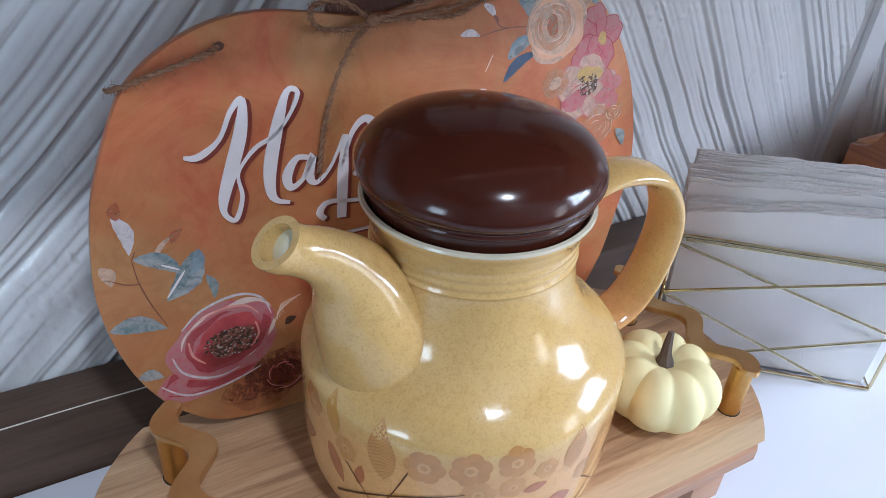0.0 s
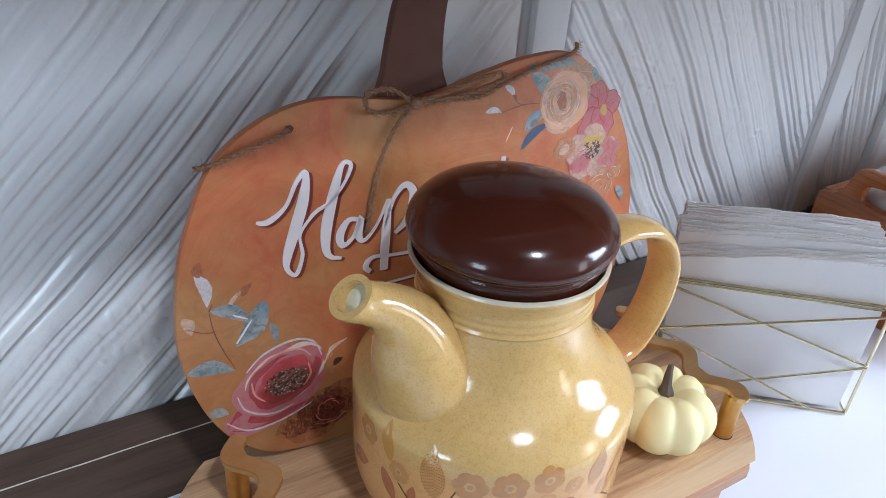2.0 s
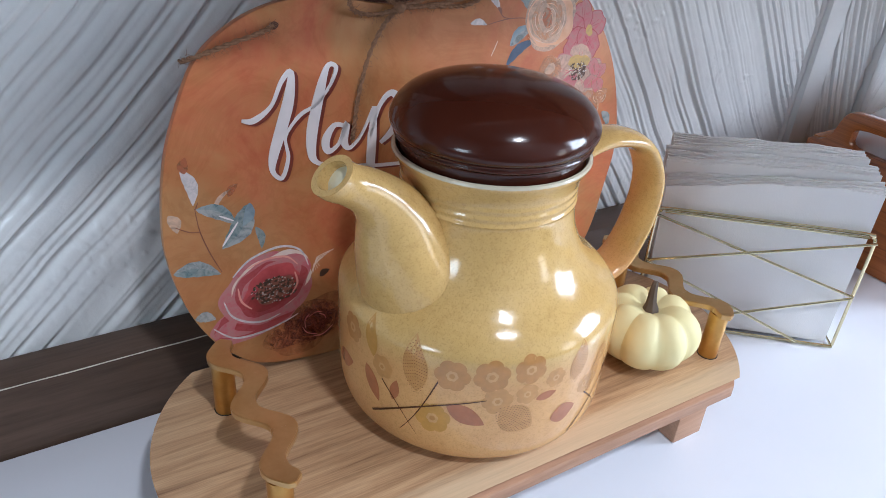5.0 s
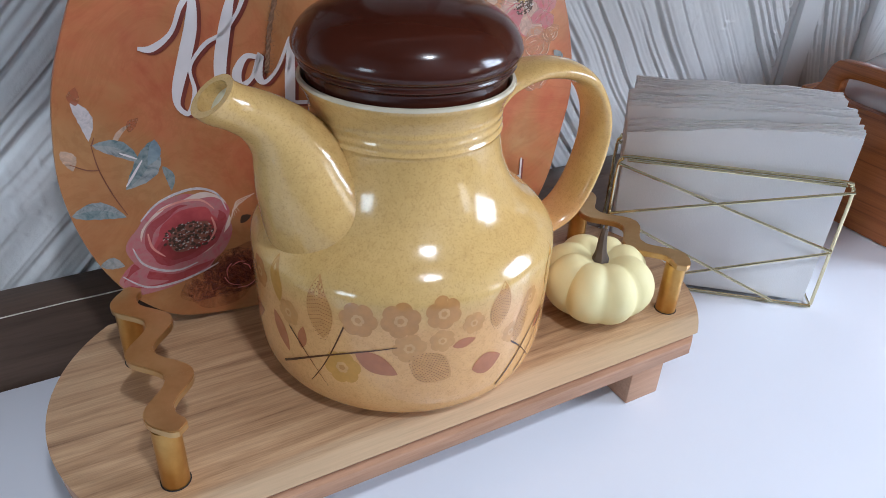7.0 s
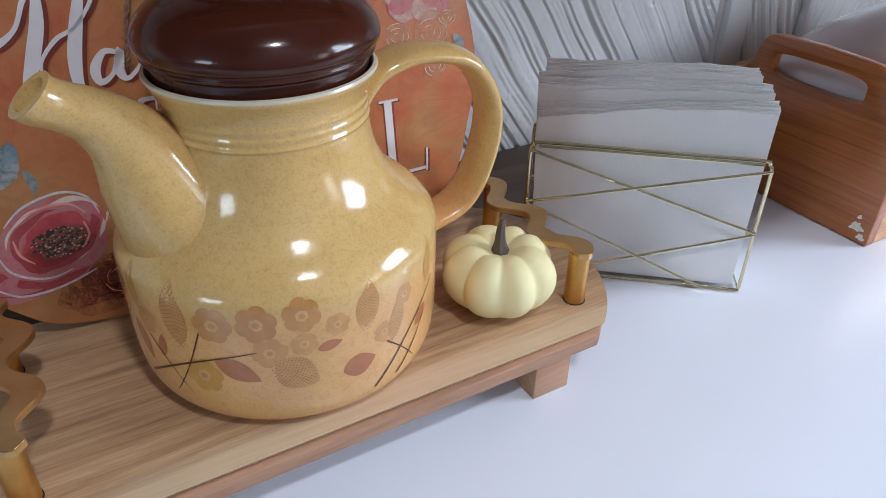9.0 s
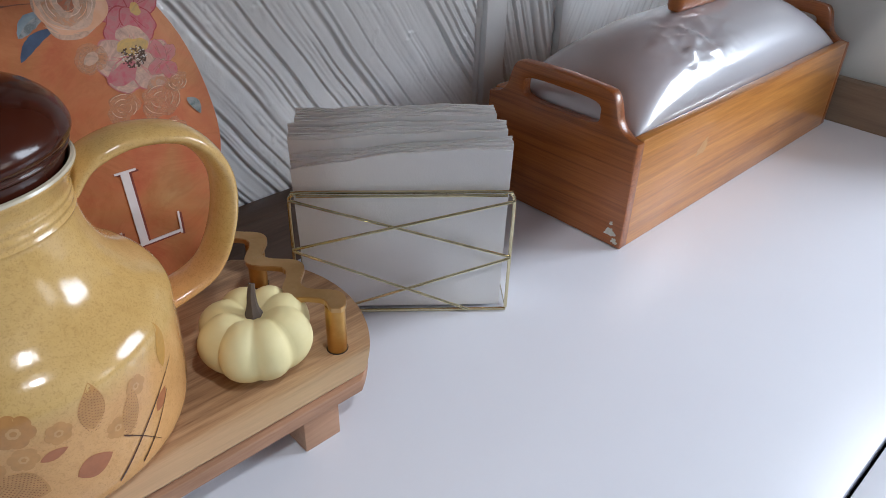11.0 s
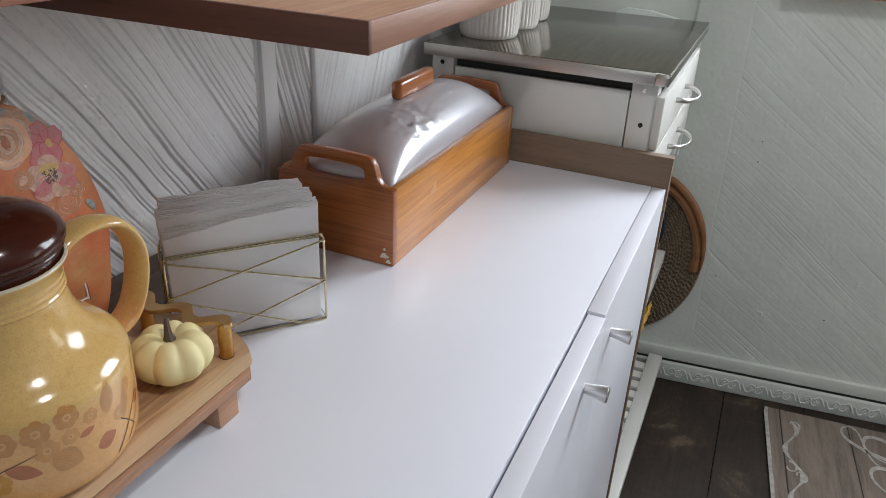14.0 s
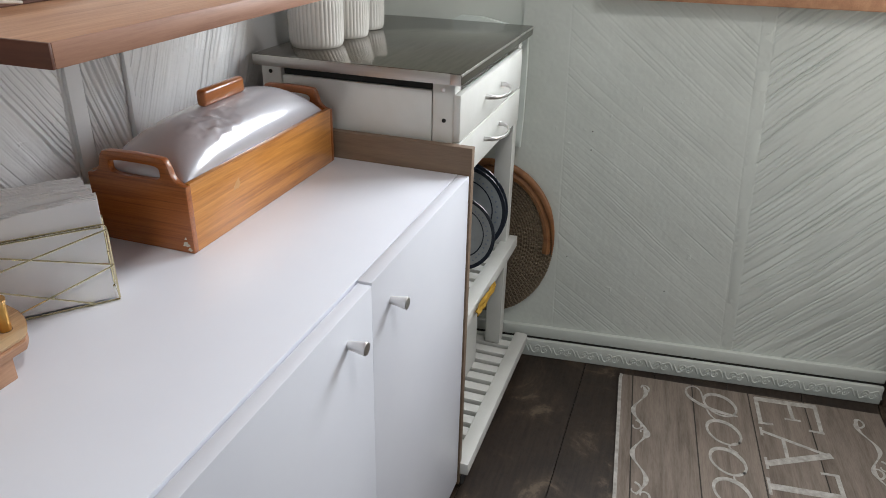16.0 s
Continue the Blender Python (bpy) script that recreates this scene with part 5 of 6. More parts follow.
def napkin_holder():
    m = pose(0.712, 0.297, COUNTER, 0, 0, -40.3)
    t = thing("napkin_holder", "brass wire napkin holder with criss-cross sides on the sideboard", "napkin holder", m)
    w, hgt, r = 0.0715, 0.0945, 0.00115
    for y, nm in ((-0.002, "front_frame"), (0.034, "back_frame")):
        loop = smooth_path([(-w, y, 0.003), (-w, y, 0.05), (-w, y, hgt - 0.008), (-w + 0.0023, y, hgt - 0.0023), (-w + 0.008, y, hgt), (0, y, hgt), (w - 0.008, y, hgt), (w - 0.0023, y, hgt - 0.0023), (w, y, hgt - 0.008), (w, y, 0.05), (w, y, 0.003)], 3)
        part(nm, sweep(loop, r, 8), M_WIRE, t)
        part("rail", sweep([(-w + 0.005, y - 0.0012, hgt - 0.0021), (w - 0.005, y - 0.0012, hgt - 0.0021)], r * 0.85, 8), M_WIRE, t)
        for sgn in (1, -1):
            part("cross_wire", sweep([(sgn * w, y - 0.0012 * (2 + sgn), hgt - 0.005), (-sgn * w, y - 0.0012 * (2 + sgn), 0.0500 + 0.0045 * sgn), (-sgn * w, y - 0.0012 * (2 + sgn), 0.0490 + 0.0045 * sgn), (sgn * 0.045, y - 0.0012 * (2 + sgn), 0.004)], r * 0.85, 8), M_WIRE, t)
    part("bottom_wire", sweep([(-w, -0.002, 0.0015), (-w, 0.034, 0.0015), (w, 0.034, 0.0015), (w, -0.002, 0.0015)], r, 8, closed=True), M_WIRE, t)
    stack = thing("napkin_stack", "stack of folded white paper napkins in the wire holder", "napkins", m)
    rng = random.Random(4)
    for i in range(18):
        y = 0.0012 + i * 0.0018
        if i < 6:
            zl, zr, xl, xr = 0.1085 + 0.0013 * i, 0.1225 + 0.0009 * i, -0.0688, 0.0685
        elif i < 12:
            zl, zr, xl, xr = 0.1240 + 0.0012 * (i - 6), 0.1300 + 0.0007 * (i - 6), -0.0708, 0.0655
        else:
            zl, zr, xl, xr = 0.1325 + 0.0007 * (i - 12), 0.1360 + 0.0005 * (i - 12), -0.0668, 0.0592
        xl, xr, zl, zr = (q + rng.uniform(-0.0007, 0.0007) for q in (xl, xr, zl, zr))
        ph, bow, hump = rng.uniform(0, 6.3), rng.uniform(0.0, 0.0011), (0.0048, 0.0036, 0.0022)[i] if i < 3 else 0.0006
        nx, nz = 26, 10
        bm = bmesh.new()
        front = []
        for v in np.linspace(0, 1, nz):
            row = []
            for f in np.linspace(0, 1, nx):
                low, top = -0.0655 + 0.1325 * f, xl + (xr - xl) * f
                edge = zl + (zr - zl) * f + hump * math.sin(math.pi * f) + 0.0005 * math.sin(f * 17 + ph) + 0.0003 * math.sin(f * 41 + 2 * ph)
                row.append(bm.verts.new((low + (top - low) * v, y + bow * v * v * math.cos(f * 7 + ph) - 0.0004 * v, 0.003 + (edge - 0.003) * v)))
            front.append(row)
        back = [[bm.verts.new(v.co + Vector((0, 0.0015 + 0.0002 * rng.random(), 0))) for v in row] for row in front]
        for rows, flip in ((front, False), (back, True)):
            for a, b in zip(rows, rows[1:]):
                for k in range(nx - 1):
                    q = (a[k], a[k + 1], b[k + 1], b[k])
                    bm.faces.new(q[::-1] if flip else q)
        rim_f = front[0] + [r2[-1] for r2 in front[1:]] + front[-1][-2::-1] + [r2[0] for r2 in front[-2:0:-1]]
        rim_b = back[0] + [r2[-1] for r2 in back[1:]] + back[-1][-2::-1] + [r2[0] for r2 in back[-2:0:-1]]
        n = len(rim_f)
        for k in range(n):
            bm.faces.new((rim_f[k], rim_b[k], rim_b[(k + 1) % n], rim_f[(k + 1) % n]))
        bmesh.ops.recalc_face_normals(bm, faces=bm.faces)
        part("napkin", bm, M_PAPER, stack)


napkin_holder()


def bread_box():
    t = thing("bread_box", "varnished pine box with end handles and clear plastic dome lid", "bread box", pose(0.891, 0.2405, COUNTER + 0.0003, 0, 0, 0.0))
    L, W, H = 0.393, 0.150, 0.093
    part("front_panel", slab(0.008, L - 0.008, 0, 0.009, 0, H, 0.0016), M_PINE, t)
    part("back_panel", slab(0.008, L - 0.008, W - 0.009, W, 0, H, 0.0016), M_PINE, t)
    part("base", slab(0.008, L - 0.008, 0.009, W - 0.009, 0, 0.008), M_PINE, t)
    ear = smooth_path([(0.0, H - 0.002), (0.011, H + 0.0005), (0.019, H + 0.008), (0.023, H + 0.020), (0.027, H + 0.028), (0.036, H + 0.0315), (0.075, H + 0.033)], 4)
    ear = [tuple(q) for q in ear]
    outline = [(0, 0)] + ear + [(W - a, b) for a, b in ear[::-1]][1:] + [(W, 0)]
    hole = [tuple(q) for q in smooth_path([(0.037, H + 0.011), (0.042, H + 0.019), (0.075, H + 0.0205), (0.108, H + 0.019), (0.113, H + 0.011), (0.108, H + 0.003), (0.075, H + 0.0015), (0.042, H + 0.003)], 4, True)]
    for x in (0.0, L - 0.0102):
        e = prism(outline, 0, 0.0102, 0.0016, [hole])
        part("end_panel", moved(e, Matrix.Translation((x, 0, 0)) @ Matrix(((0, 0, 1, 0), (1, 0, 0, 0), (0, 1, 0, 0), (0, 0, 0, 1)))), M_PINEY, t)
    for x, z, r in ((-0.0002, 0.012, 0.0045), (-0.0002, 0.020, 0.0018), (-0.0002, 0.0055, 0.003)):
        chip = moved(flat_patch(blob(0, 0, r, r * 0.8, 0.4, 0.3, int(z * 1000)), 0), Matrix.Translation((x, 0.011 if z > 0.01 else 0.006, z)) @ pose(0, 0, 0, 90, 0, -90))
        part("paint_chip", chip, M_CHIP, t, "pale bare chip", smooth=False)
    part("worn_spot", moved(flat_patch(blob(0, 0, 0.010, 0.0045, 0.5, 0.3, 6), 0), Matrix.Translation((0.105, -0.0002, 0.058)) @ pose(0, 0, 0, 90)), M_WORN, t, "faded varnish spot", smooth=False)
    n, c = 150, 70
    xs, an = np.linspace(0.0112, L - 0.0112, n), np.linspace(0, math.pi, c)
    X, A = np.meshgrid(xs, an)
    f = (X - 0.0112) / (L - 0.0224)
    high = 0.060 * np.clip(1 - np.abs(2 * f - 1) ** 3.2, 0, 1) ** 0.55
    dent = 0.0120 * (value_noise(f * 27 + A * 2, A * 6, 5) - 0.5) * np.exp(-((f - 0.33) / 0.12) ** 2 - ((A - 0.85) / 0.42) ** 2) + 0.0005 * (value_noise(f * 9, A * 5, 8) - 0.5)
    fold = 0.0036 * np.abs(value_noise(f * 30 + A * 6, A * 7 - f * 10, 15) - 0.5) * np.exp(-((f - 0.32) / 0.13) ** 2 - ((A - 0.9) / 0.5) ** 2)
    Y = W / 2 - (W / 2 - 0.0095) * np.cos(A)
    Z = H - 0.006 + (high + dent * np.sin(A) - 2 * fold) * np.sin(A) ** 0.85
    dome = new("dome", grid_mesh("dome", np.stack([X, Y, Z], -1), M_PLASTIC))
    dome.parent = t
    dome["label"] = "crinkled clear plastic dome"
    part("knob", slab(L / 2 - 0.050, L / 2 + 0.050, W / 2 - 0.0075, W / 2 + 0.0075, H + 0.0535, H + 0.0775, 0.0055, 3), M_GRIP, t, "rounded pine grip on the dome")


bread_box()


def cart():
    t = thing("kitchen_cart", "white wooden kitchen cart with stainless steel top and two drawers", "kitchen cart")
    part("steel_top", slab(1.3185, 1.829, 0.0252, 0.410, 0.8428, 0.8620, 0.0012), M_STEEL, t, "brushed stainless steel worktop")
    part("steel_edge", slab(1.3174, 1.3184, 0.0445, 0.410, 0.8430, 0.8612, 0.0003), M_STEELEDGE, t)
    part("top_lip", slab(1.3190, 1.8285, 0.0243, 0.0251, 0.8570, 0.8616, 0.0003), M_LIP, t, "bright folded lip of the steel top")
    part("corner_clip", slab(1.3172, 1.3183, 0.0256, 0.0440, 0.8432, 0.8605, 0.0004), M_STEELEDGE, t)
    part("carcass", slab(1.345, 1.78, 0.06, 0.39, 0.68, 0.812), M_CART, t)
    part("side_panel", slab(1.3272, 1.334, 0.0785, 0.358, 0.68, 0.8285, 0.0008), M_CART, t)
    part("side_gap", slab(1.335, 1.342, 0.0785, 0.358, 0.815, 0.8426), M_DARK, t)
    for x in (1.326, 1.757):
        for y in (0.0385, 0.36):
            part("leg", slab(x, x + 0.033, y, y + 0.038, 0.075, 0.8426, 0.001), M_CART, t)
    for z, dark in ((0.8328, False), (0.7808, True)):
        part("screw", moved(lathe([(0, 0), (0.0036, 0), (0.0036, 0.0008), (0.0020, 0.0014), (0, 0.0014)], 16), pose(1.3258, 0.0585 if z > 0.8 else 0.0560, z, 0, -90)), M_DARK if dark else M_CHROME, t)
    part("screw", moved(lathe([(0, 0), (0.0036, 0), (0.0036, 0.0008), (0.0020, 0.0014), (0, 0.0014)], 16), pose(1.3258, 0.380, 0.8328, 0, -90)), M_DARK, t)
    for z0, z1 in ((0.7475, 0.8265), (0.6720, 0.7445)):
        d = part("drawer", slab(1.322, 1.7455, 0.0265, 0.0383, z0, z1, 0.001), M_CART, t)
        zm = (z0 + z1) / 2
        zm += 0.0015
        bow = smooth_path([(1.474, 0.0266, zm), (1.475, 0.016, zm), (1.485, 0.006, zm - 0.001), (1.504, -0.002, zm - 0.002), (1.527, -0.005, zm - 0.002), (1.550, -0.002, zm - 0.002), (1.569, 0.006, zm - 0.001), (1.579, 0.016, zm), (1.580, 0.0266, zm)], 5)
        n = len(bow) - 1
        part("handle", sweep(bow, [0.0048 - 0.0016 * math.sin(math.pi * i / n) for i in range(n + 1)], 10, flat=0.62, side=(0, 0, 1)), M_CHROME, d, "bowed chrome handle")
    for z, y0 in ((0.355, 0.020), (0.062, -0.020)):
        x1 = 1.800 if z > 0.2 else 1.830
        sh = part("shelf_frame", slab(1.305, x1, y0, y0 + 0.032, z - 0.016, z + 0.012, 0.001), M_CART, t)
        part("shelf_rail", slab(1.305, x1, 0.375, 0.405, z - 0.016, z + 0.012, 0.001), M_CART, t)
        for k in range(12):
            x = 1.312 + k * 0.0405
            part("slat", slab(x, x + 0.026, y0 + 0.0325, 0.3745, z - 0.004, z + 0.010, 0.001), M_CART, t)
    part("lower_apron", slab(1.3595, 1.7565, 0.052, 0.066, 0.288, 0.318, 0.001), M_CART, t)
    for x, y in ((1.33, 0.005), (1.805, 0.005), (1.33, 0.385), (1.805, 0.385)):
        c = part("caster", moved(lathe([(0, -0.010), (0.020, -0.010), (0.0225, -0.006), (0.0225, 0.006), (0.020, 0.010), (0, 0.010)], 24), pose(x, y, 0.0226, 90)), M_RUBBER, t, "black rubber caster wheel")
    box = part("storage_box", slab(0, 0.20, 0, 0.22, 0, 0.19, 0.003), M_CART)
    box.matrix_world = pose(1.47, 0.075, 0.0722)
    tagged(box, "pale grey storage box on the bottom slats", "box")
    hang = part("hanging_board", prism([tuple(q) for q in smooth_path([(0, 0), (0.15, 0), (0.17, 0.02), (0.17, 0.27), (0, 0.27), (-0.02, 0.25), (-0.02, 0.02)], 4, True)], 0, 0.012, 0.001), M_BOARDPLASTIC)
    hang.matrix_world = pose(1.8300, 0.056, 0.585, 90, 0, 90)
    tagged(hang, "pale plastic cutting board hanging on the cart", "cutting board")
    for x, y, z, r, lean in ((1.700, 0.128, 0.3655, 0.107, -6), (1.685, 0.126, 0.3655, 0.105, -6), (1.600, 0.108, 0.3655, 0.086, -5)):
        p = thing("dinner_plate", "white plate with dark blue rim standing on the cart shelf", "plate", pose(x, y, z + r * 0.994, 0, -90 - lean, 0), "plates on the cart")
        part("dish", lathe([(0, 0.004), (r * 0.62, 0.004), (r * 0.68, 0.006), (r * 0.96, 0.013), (r, 0.0145), (r * 0.995, 0.0160), (r * 0.95, 0.0150), (r * 0.67, 0.0085), (r * 0.6, 0.0068), (0, 0.0068)], 64), M_PLATE, p)
        part("blue_band", lathe([(r * 0.90, 0.0138), (r * 0.995, 0.0166), (r * 1.004, 0.0150)], 64), M_BLUE, p, "dark blue rim band")
        part("inner_line", lathe([(r * 0.66, 0.0089), (r * 0.69, 0.0096)], 64), M_BLUE, p, "thin blue ring")
        bm = bmesh.new()
        for k in range(42):
            a = k * 2 * math.pi / 42
            q = r * (0.79 + 0.03 * math.sin(k * 2.3))
            rr = r * 0.028
            bm.faces.new([bm.verts.new((q * math.cos(a) + rr * math.cos(b), q * math.sin(a) + rr * math.sin(b), 0.0118 + 0.0012)) for b in (0, 1.5, 3, 4.6)])
        part("floral_border", bm, M_BLUEGREY, p, "faint blue floral border")
    cl = thing("yellow_cloth", "crumpled mustard-yellow cloth hanging over the cart shelf rail", "cloth")
    U, V = np.meshgrid(np.linspace(0, 1, 30), np.linspace(0, 1, 16))
    g = np.stack([1.435 + 0.125 * U, 0.0185 - 0.010 * value_noise(U * 6, V * 4, 2) - 0.002, 0.3660 - 0.030 * V * (0.35 + 0.9 * value_noise(U * 5, V * 1, 6))], -1)
    o = new("cloth", grid_mesh("cloth", g, M_YELLOW))
    o.parent = cl
    sol = o.modifiers.new("thick", "SOLIDIFY")
    sol.thickness = 0.0016


cart()


def canister(x, y, r, high):
    t = thing("ribbed_canister", "white ribbed ceramic canister on the steel cart top", "canister", pose(x, y, 0.8622), "canisters on the cart")
    bm = bmesh.new()
    seg, rings = 160, []
    for k, (f, z) in enumerate(((0, 0), (0.93, 0), (0.97, 0.002), (0.985, 0.008), (1, 0.02), (1.02, high), (0.96, high), (0.94, 0.01), (0, 0.008))):
        rib = 0.028 if 3 <= k <= 5 else 0.0
        rings.append([bm.verts.new((r * f * (1 + rib * abs(math.sin(a * 20))) * math.cos(a), r * f * (1 + rib * abs(math.sin(a * 20))) * math.sin(a), z)) for a in (2 * math.pi * i / seg for i in range(seg))])
    for a, b in zip(rings, rings[1:]):
        for i in range(seg):
            bm.faces.new((a[i], a[(i + 1) % seg], b[(i + 1) % seg], b[i]))
    bmesh.ops.remove_doubles(bm, verts=bm.verts, dist=1e-6)
    part("jar", bm, M_CERAMIC, t)


for cx, cy, cr in ((1.435, 0.345, 0.049), (1.545, 0.340, 0.045), (1.645, 0.348, 0.043)):
    canister(cx, cy, cr, 0.13)


def round_tray():
    t = thing("wicker_tray", "oval woven rattan tray with brown rim leaning on the wall", "tray", pose(1.8385, 0.1046, 0.328, 0, 0, 6.76))
    A, B = 0.165, 0.209

    def ring(f, wave=0.0, n=120, x=-0.008):
        return [(x + wave * math.cos(i * math.pi / 2), A * f * math.cos(2 * math.pi * i / n), B * f * math.sin(2 * math.pi * i / n)) for i in range(n)]

    part("rim", sweep(ring(1.0)[-2:] + ring(1.0)[:63], [0.0090 * min(1, 0.15 + k / 12, 0.15 + (64 - k) / 14) for k in range(65)], 12), M_RIMWOOD, t, "polished brown wooden rim")
    part("rim_ledge", sweep(ring(0.91, 0, 120, -0.002)[-2:] + ring(0.91, 0, 120, -0.002)[:63], 0.0115, 8), M_RIMWOOD, t)
    bm = prism([(y, z) for _, y, z in ring(1.0)], 0, 0.003)
    part("backing", moved(bm, Matrix(((0, 0, 1, 0.001), (1, 0, 0, 0), (0, 1, 0, 0), (0, 0, 0, 1)))), M_WICKER, t)
    for k in range(26):
        f = 0.03 + k * 0.0385
        n = max(4 * int(2 * math.pi * 0.19 * f / 0.0105), 16)
        path = [(-0.002 + 0.0015 * math.cos(i * math.pi / 2 + k * math.pi), A * f * math.cos(2 * math.pi * i / n), B * f * math.sin(2 * math.pi * i / n)) for i in range(n)]
        part("coil", sweep(path, [0.0034 + 0.0012 * math.cos(i * math.pi) for i in range(n)], 5, True), M_WICKER, t)


round_tray()


def wall_shelf():
    t = thing("wall_shelf", "red-brown wooden wall shelf above the sideboard", "shelf")
    part("board", slab(0.618, 1.30, 0.1192, 0.425, 1.0024, 1.0220, 0.0012), M_SHELF, t)
    # thin strips over the board carry the painted shade of front and end
    part("front_edge", slab(0.618, 1.30, 0.1155, 0.1190, 1.0024, 1.0220, 0.0012), M_SHELFFRONT, t, "front edge of the shelf, its shade painted in darker red-brown")
    part("end_edge", slab(0.6148, 0.6178, 0.1155, 0.425, 1.0024, 1.0220, 0.0008), M_SHELFEND, t, "end of the shelf, its shade painted in dark maroon")
    # unseen height and left run of the crate are added to shade the wall
    c = thing("wooden_crate", "red-brown wooden crate on the wall shelf", "crate", pose(0.620, 0.293, 1.0222))
    for z0, z1 in ((0.0, 0.055), (0.075, 0.13), (0.15, 0.205)):
        part("front_slat", slab(-0.80, -0.0125, 0.002, 0.012, z0, z1, 0.001), M_CRATE, c)
        part("side_slat", slab(-0.011, -0.001, 0.0145, 0.11, z0, z1, 0.001), M_CRATE, c)
        part("back_slat", slab(-0.80, -0.0115, 0.1105, 0.12, z0, z1, 0.001), M_CRATE, c)
    part("corner_post", slab(-0.012, 0.0, 0.0, 0.014, 0.0, 0.205, 0.001), M_CRATE, c)
    part("base", slab(-0.80, -0.012, 0.0125, 0.11, 0.0, 0.008, 0.001), M_CRATE, c)
    w = thing("twig_basket", "low basket of white and dark twigs on the wall shelf", "basket", pose(0.742, 0.315, 1.0222))
    rng = random.Random(8)
    part("base", slab(-0.085, 0.060, -0.040, 0.06, 0.0, 0.003, 0.001), M_STALK, w)
    for k in range(84):
        lay = k // 14
        y, z = -0.046 + 0.0078 * (k % 14) + rng.uniform(-0.003, 0.003), 0.0052 + 0.0040 * lay + rng.uniform(0, 0.0015)
        x0 = rng.uniform(-0.10, 0.03) - 0.004 * lay
        ln = rng.uniform(0.035, 0.075)
        a = rng.uniform(-0.35, 0.35)
        pts = smooth_path([(x0, y, z), (x0 + ln / 2, y + a * ln / 2 + rng.uniform(-0.003, 0.003), z + rng.uniform(0, 0.003)), (x0 + ln, y + a * ln, z + rng.uniform(-0.001, 0.003))], 4)
        n = len(pts) - 1
        part("twig", sweep(pts, [rng.uniform(0.0019, 0.0030) * (1 - 0.25 * i / n) for i in range(n + 1)], 7), M_TWIGD if k % 4 == 3 else M_TWIGW, w)


wall_shelf()


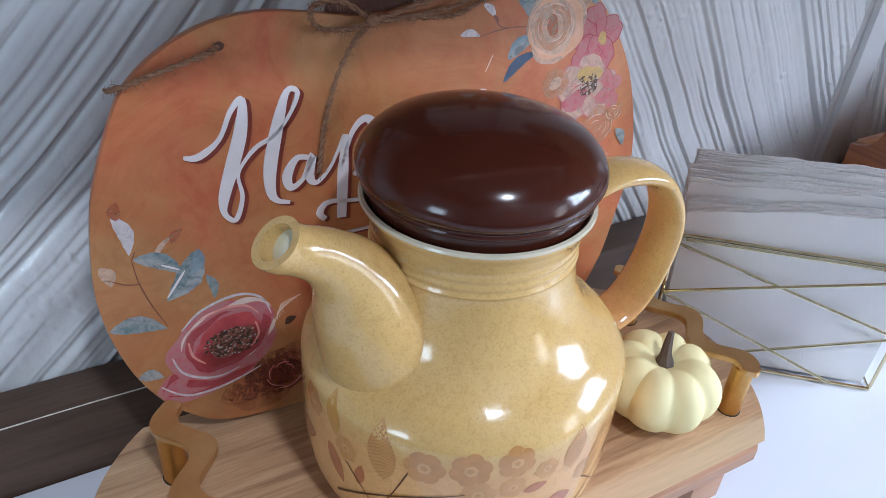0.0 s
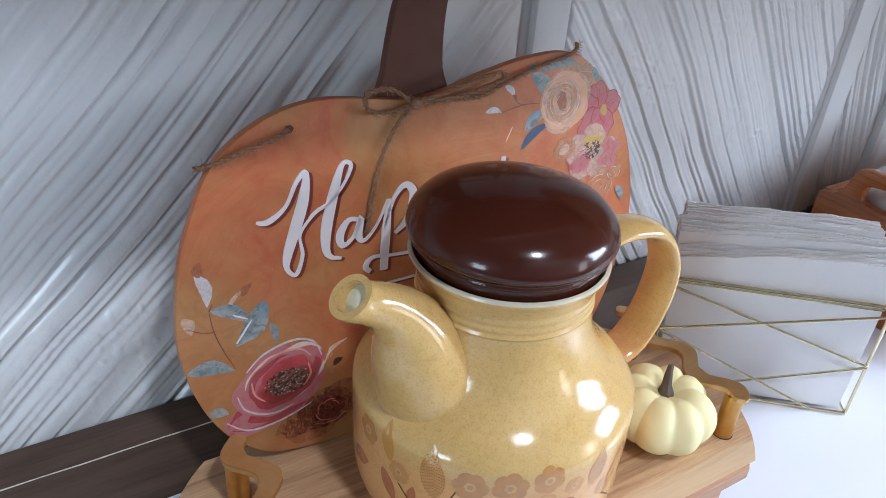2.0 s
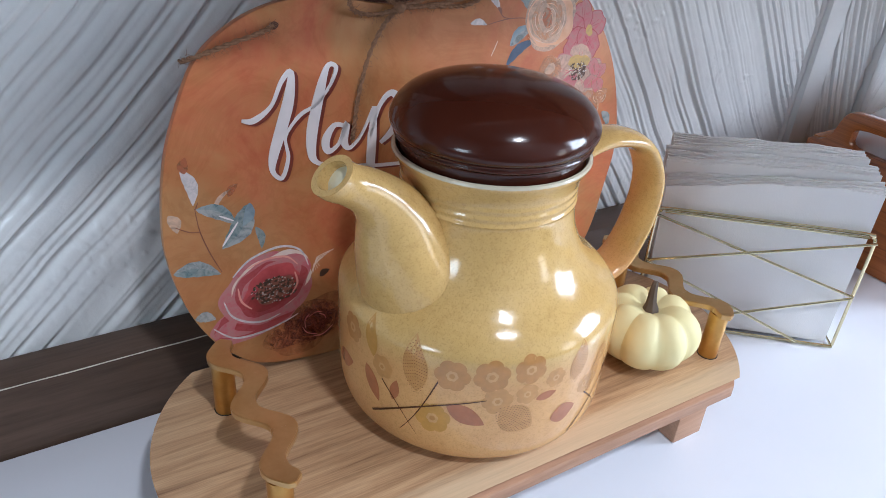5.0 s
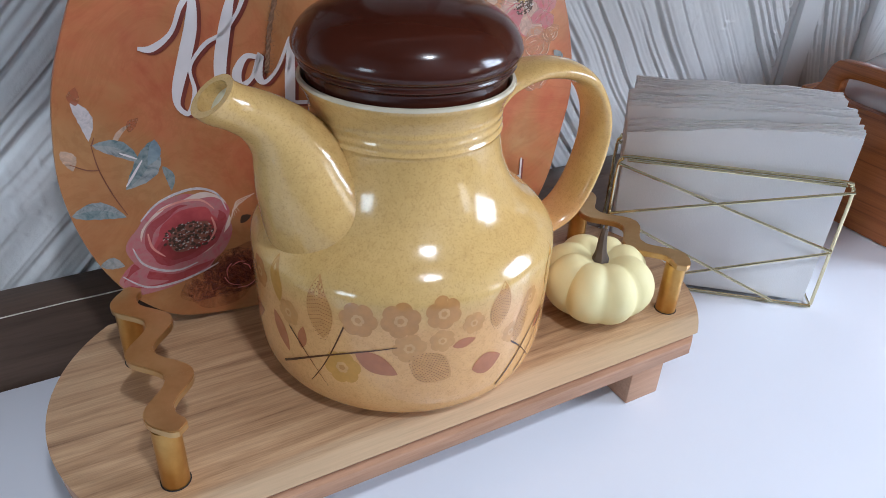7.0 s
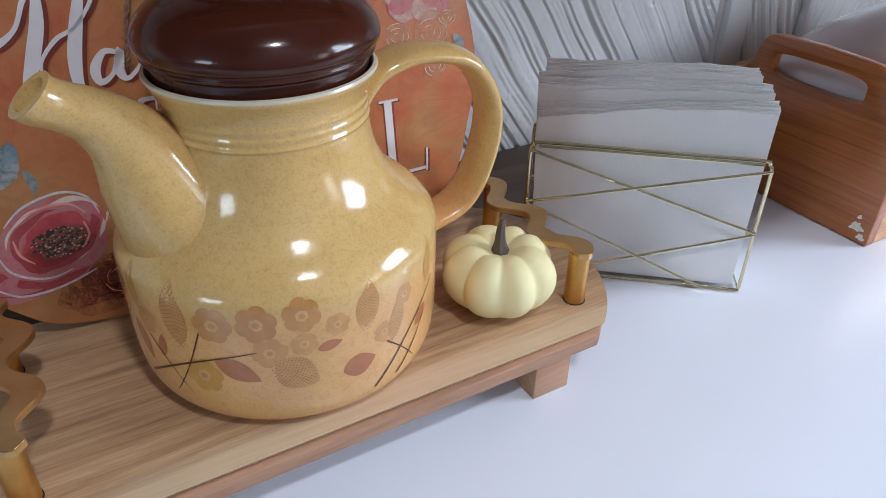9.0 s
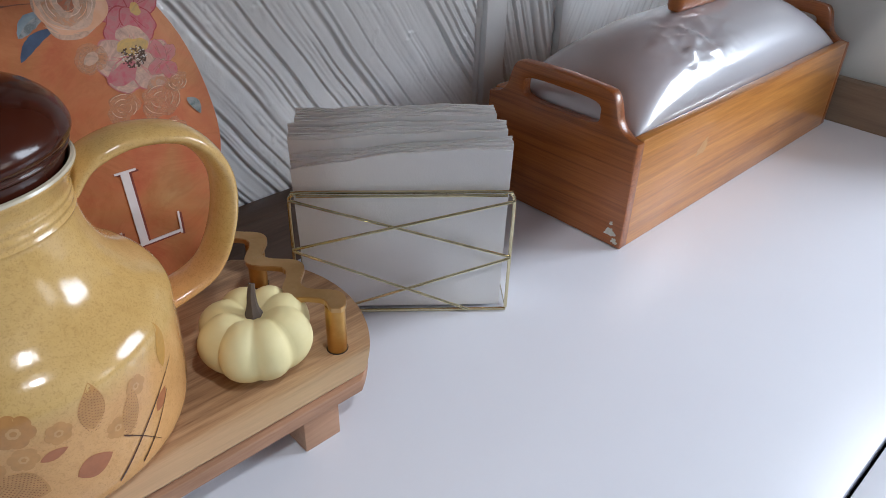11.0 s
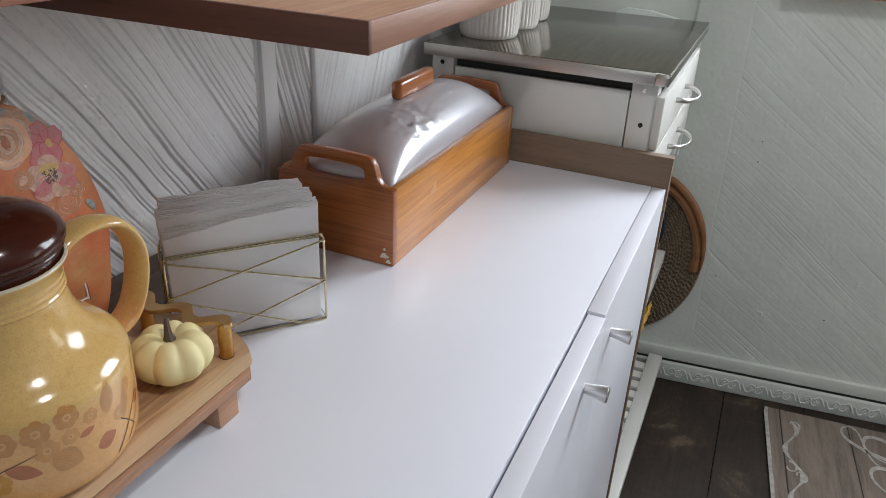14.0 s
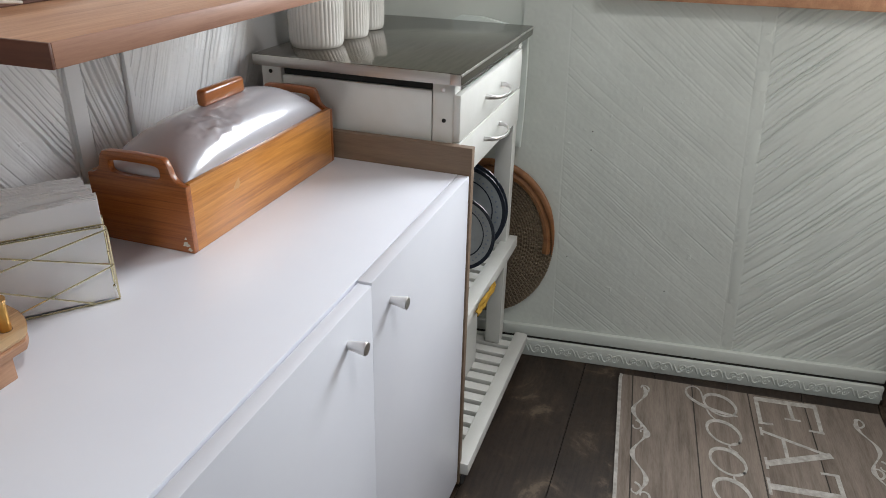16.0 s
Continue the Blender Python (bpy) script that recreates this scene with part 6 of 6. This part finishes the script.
def floor_mat():
    t = thing("floor_mat", "grey wood-print kitchen mat with white lettering on the floor", "mat", pose(1.8400, -0.268, 0, 0, 0, 5.2))
    planks = (0.0, -0.034, -0.180, -0.315, -0.445, -0.62)
    part("sheet", slab(-0.95, 0.0, -0.62, 0.0, 0.0006, 0.0062, 0.002), M_MATGAP, t, "dark joints of the printed boards")
    for a, b in zip(planks, planks[1:]):
        part("printed_board", slab(-0.946, -0.004, b + 0.0016, a - 0.0016, 0.0063, 0.0070), M_MAT, t, smooth=False)
    part("pale_edge", ribbon([(-0.95, -0.004), (-0.5, -0.0035), (-0.02, -0.003), (-0.004, -0.006)], 0.004, 0.0062, 0.0074), M_MATWHITE, t)

    lift = [0.0]

    def stroke(name, pts, w, sub=8):
        """A printed stroke through points in centimetres: along the word, up, and half the width in millimetres."""
        path = smooth_path([(*p, w) if len(p) == 2 else p for p in pts], sub)
        lift[0] += 0.000012
        part(name, ribbon([(-float(q[0]) / 100, -float(q[1]) / 100) for q in path], [float(q[2]) / 1000 * 1.45 for q in path], 0.0071, 0.0074 + lift[0]), M_MATWHITE, t)

    # EAT, thick and thin strokes with small serifs
    for pts, w in (([(2.0, 33.0), (1.9, 40), (1.6, 47.3)], 5.5), ([(1.6, 33.2), (11.6, 33.2)], 3.2), ([(11.6, 32.6), (11.4, 36.0)], 2.4), ([(1.4, 46.9), (11.8, 46.6)], 3.2), ([(11.7, 47.2), (11.5, 43.8)], 2.4), ([(2, 40.8), (8.4, 40.9)], 3.0), ([(8.4, 39.0), (8.3, 42.6)], 2.2),
                   ([(14.6, 33.0), (17.0, 39.5), (19.6, 46.6)], 3.0), ([(19.4, 47.2), (22.5, 40), (25.8, 32.8)], 6.0), ([(16.0, 37.4), (23.6, 37.4)], 2.8), ([(13.2, 32.9), (16.2, 32.9)], 2.2), ([(23.8, 32.6), (27.6, 32.6)], 2.2),
                   ([(33.0, 32.5), (32.8, 40), (32.6, 46.8)], 6.2), ([(25.8, 46.9), (40.2, 46.9)], 3.4), ([(25.9, 47.4), (26.0, 43.6)], 2.4), ([(40.1, 47.4), (40.0, 43.6)], 2.4), ([(30.4, 32.2), (35.6, 32.2)], 2.4)):
        stroke("printed_letter", pts, w, 6)
    # good, a slanted script
    for c in (7.2, 17.6, 27.6, 37.4):
        stroke("printed_letter", [(c + 4.0 * math.cos(a) + 0.9 * math.sin(a), 24.3 + 3.7 * math.sin(a), 2.0 + 1.9 * max(-math.cos(a), 0)) for a in np.linspace(0.9, 7.4, 16)], 2.0, 3)
    stroke("printed_letter", [(10.6, 28.2, 1.5), (10.2, 25.0, 3.5), (8.6, 20.5, 3.8), (5.6, 17.0, 2.6), (2.6, 16.6, 1.6), (1.0, 18.4, 1.6), (2.6, 20.0, 1.4), (7.0, 20.6, 1.4), (11.5, 21.6, 1.4), (13.8, 23.5, 1.2)], 2)
    for c in (12.5, 22.6):
        stroke("printed_letter", [(c + 8.2, 26.8, 1.4), (c + 9.4, 25.2, 1.4), (c + 10.6, 25.4, 1.4), (c + 11.6, 26.8, 1.2)], 1.4)
    stroke("printed_letter", [(43.2, 31.0, 1.4), (42.4, 28.0, 3.6), (41.2, 23.5, 4.0), (41.0, 21.2, 2.6), (42.4, 20.6, 1.6), (44.8, 22.2, 1.2)], 2)
    # running scrolls along the two long edges
    for v0, flip in ((5.2, 1), (56.6, -1)):
        for u0 in (4.0, 46.0):
            wave = [(u0 + 39.0 * f, v0 + flip * 1.5 * math.sin(f * 2 * math.pi * 2.5 + 0.4), 1.3 + 2.6 * abs(math.sin(f * 5 * math.pi + 0.4)) ** 3) for f in np.linspace(0, 1, 44)]
            stroke("scroll_print", wave, 1.5, 2)
            for cu, sg in ((1.2, 1), (16.5, -1), (18.5, 1), (37.5, -1), (39.0, 1)):
                curl = [(u0 + cu + sg * 2.0 * (1 - i / 36) * math.cos(i / 26 * 5.0), v0 + flip * sg * 0.9 + 1.7 * (1 - i / 36) * math.sin(i / 26 * 5.0), 1.9 - i * 0.04) for i in range(26)]
                stroke("curl_print", curl, 1.8, 1)


floor_mat()
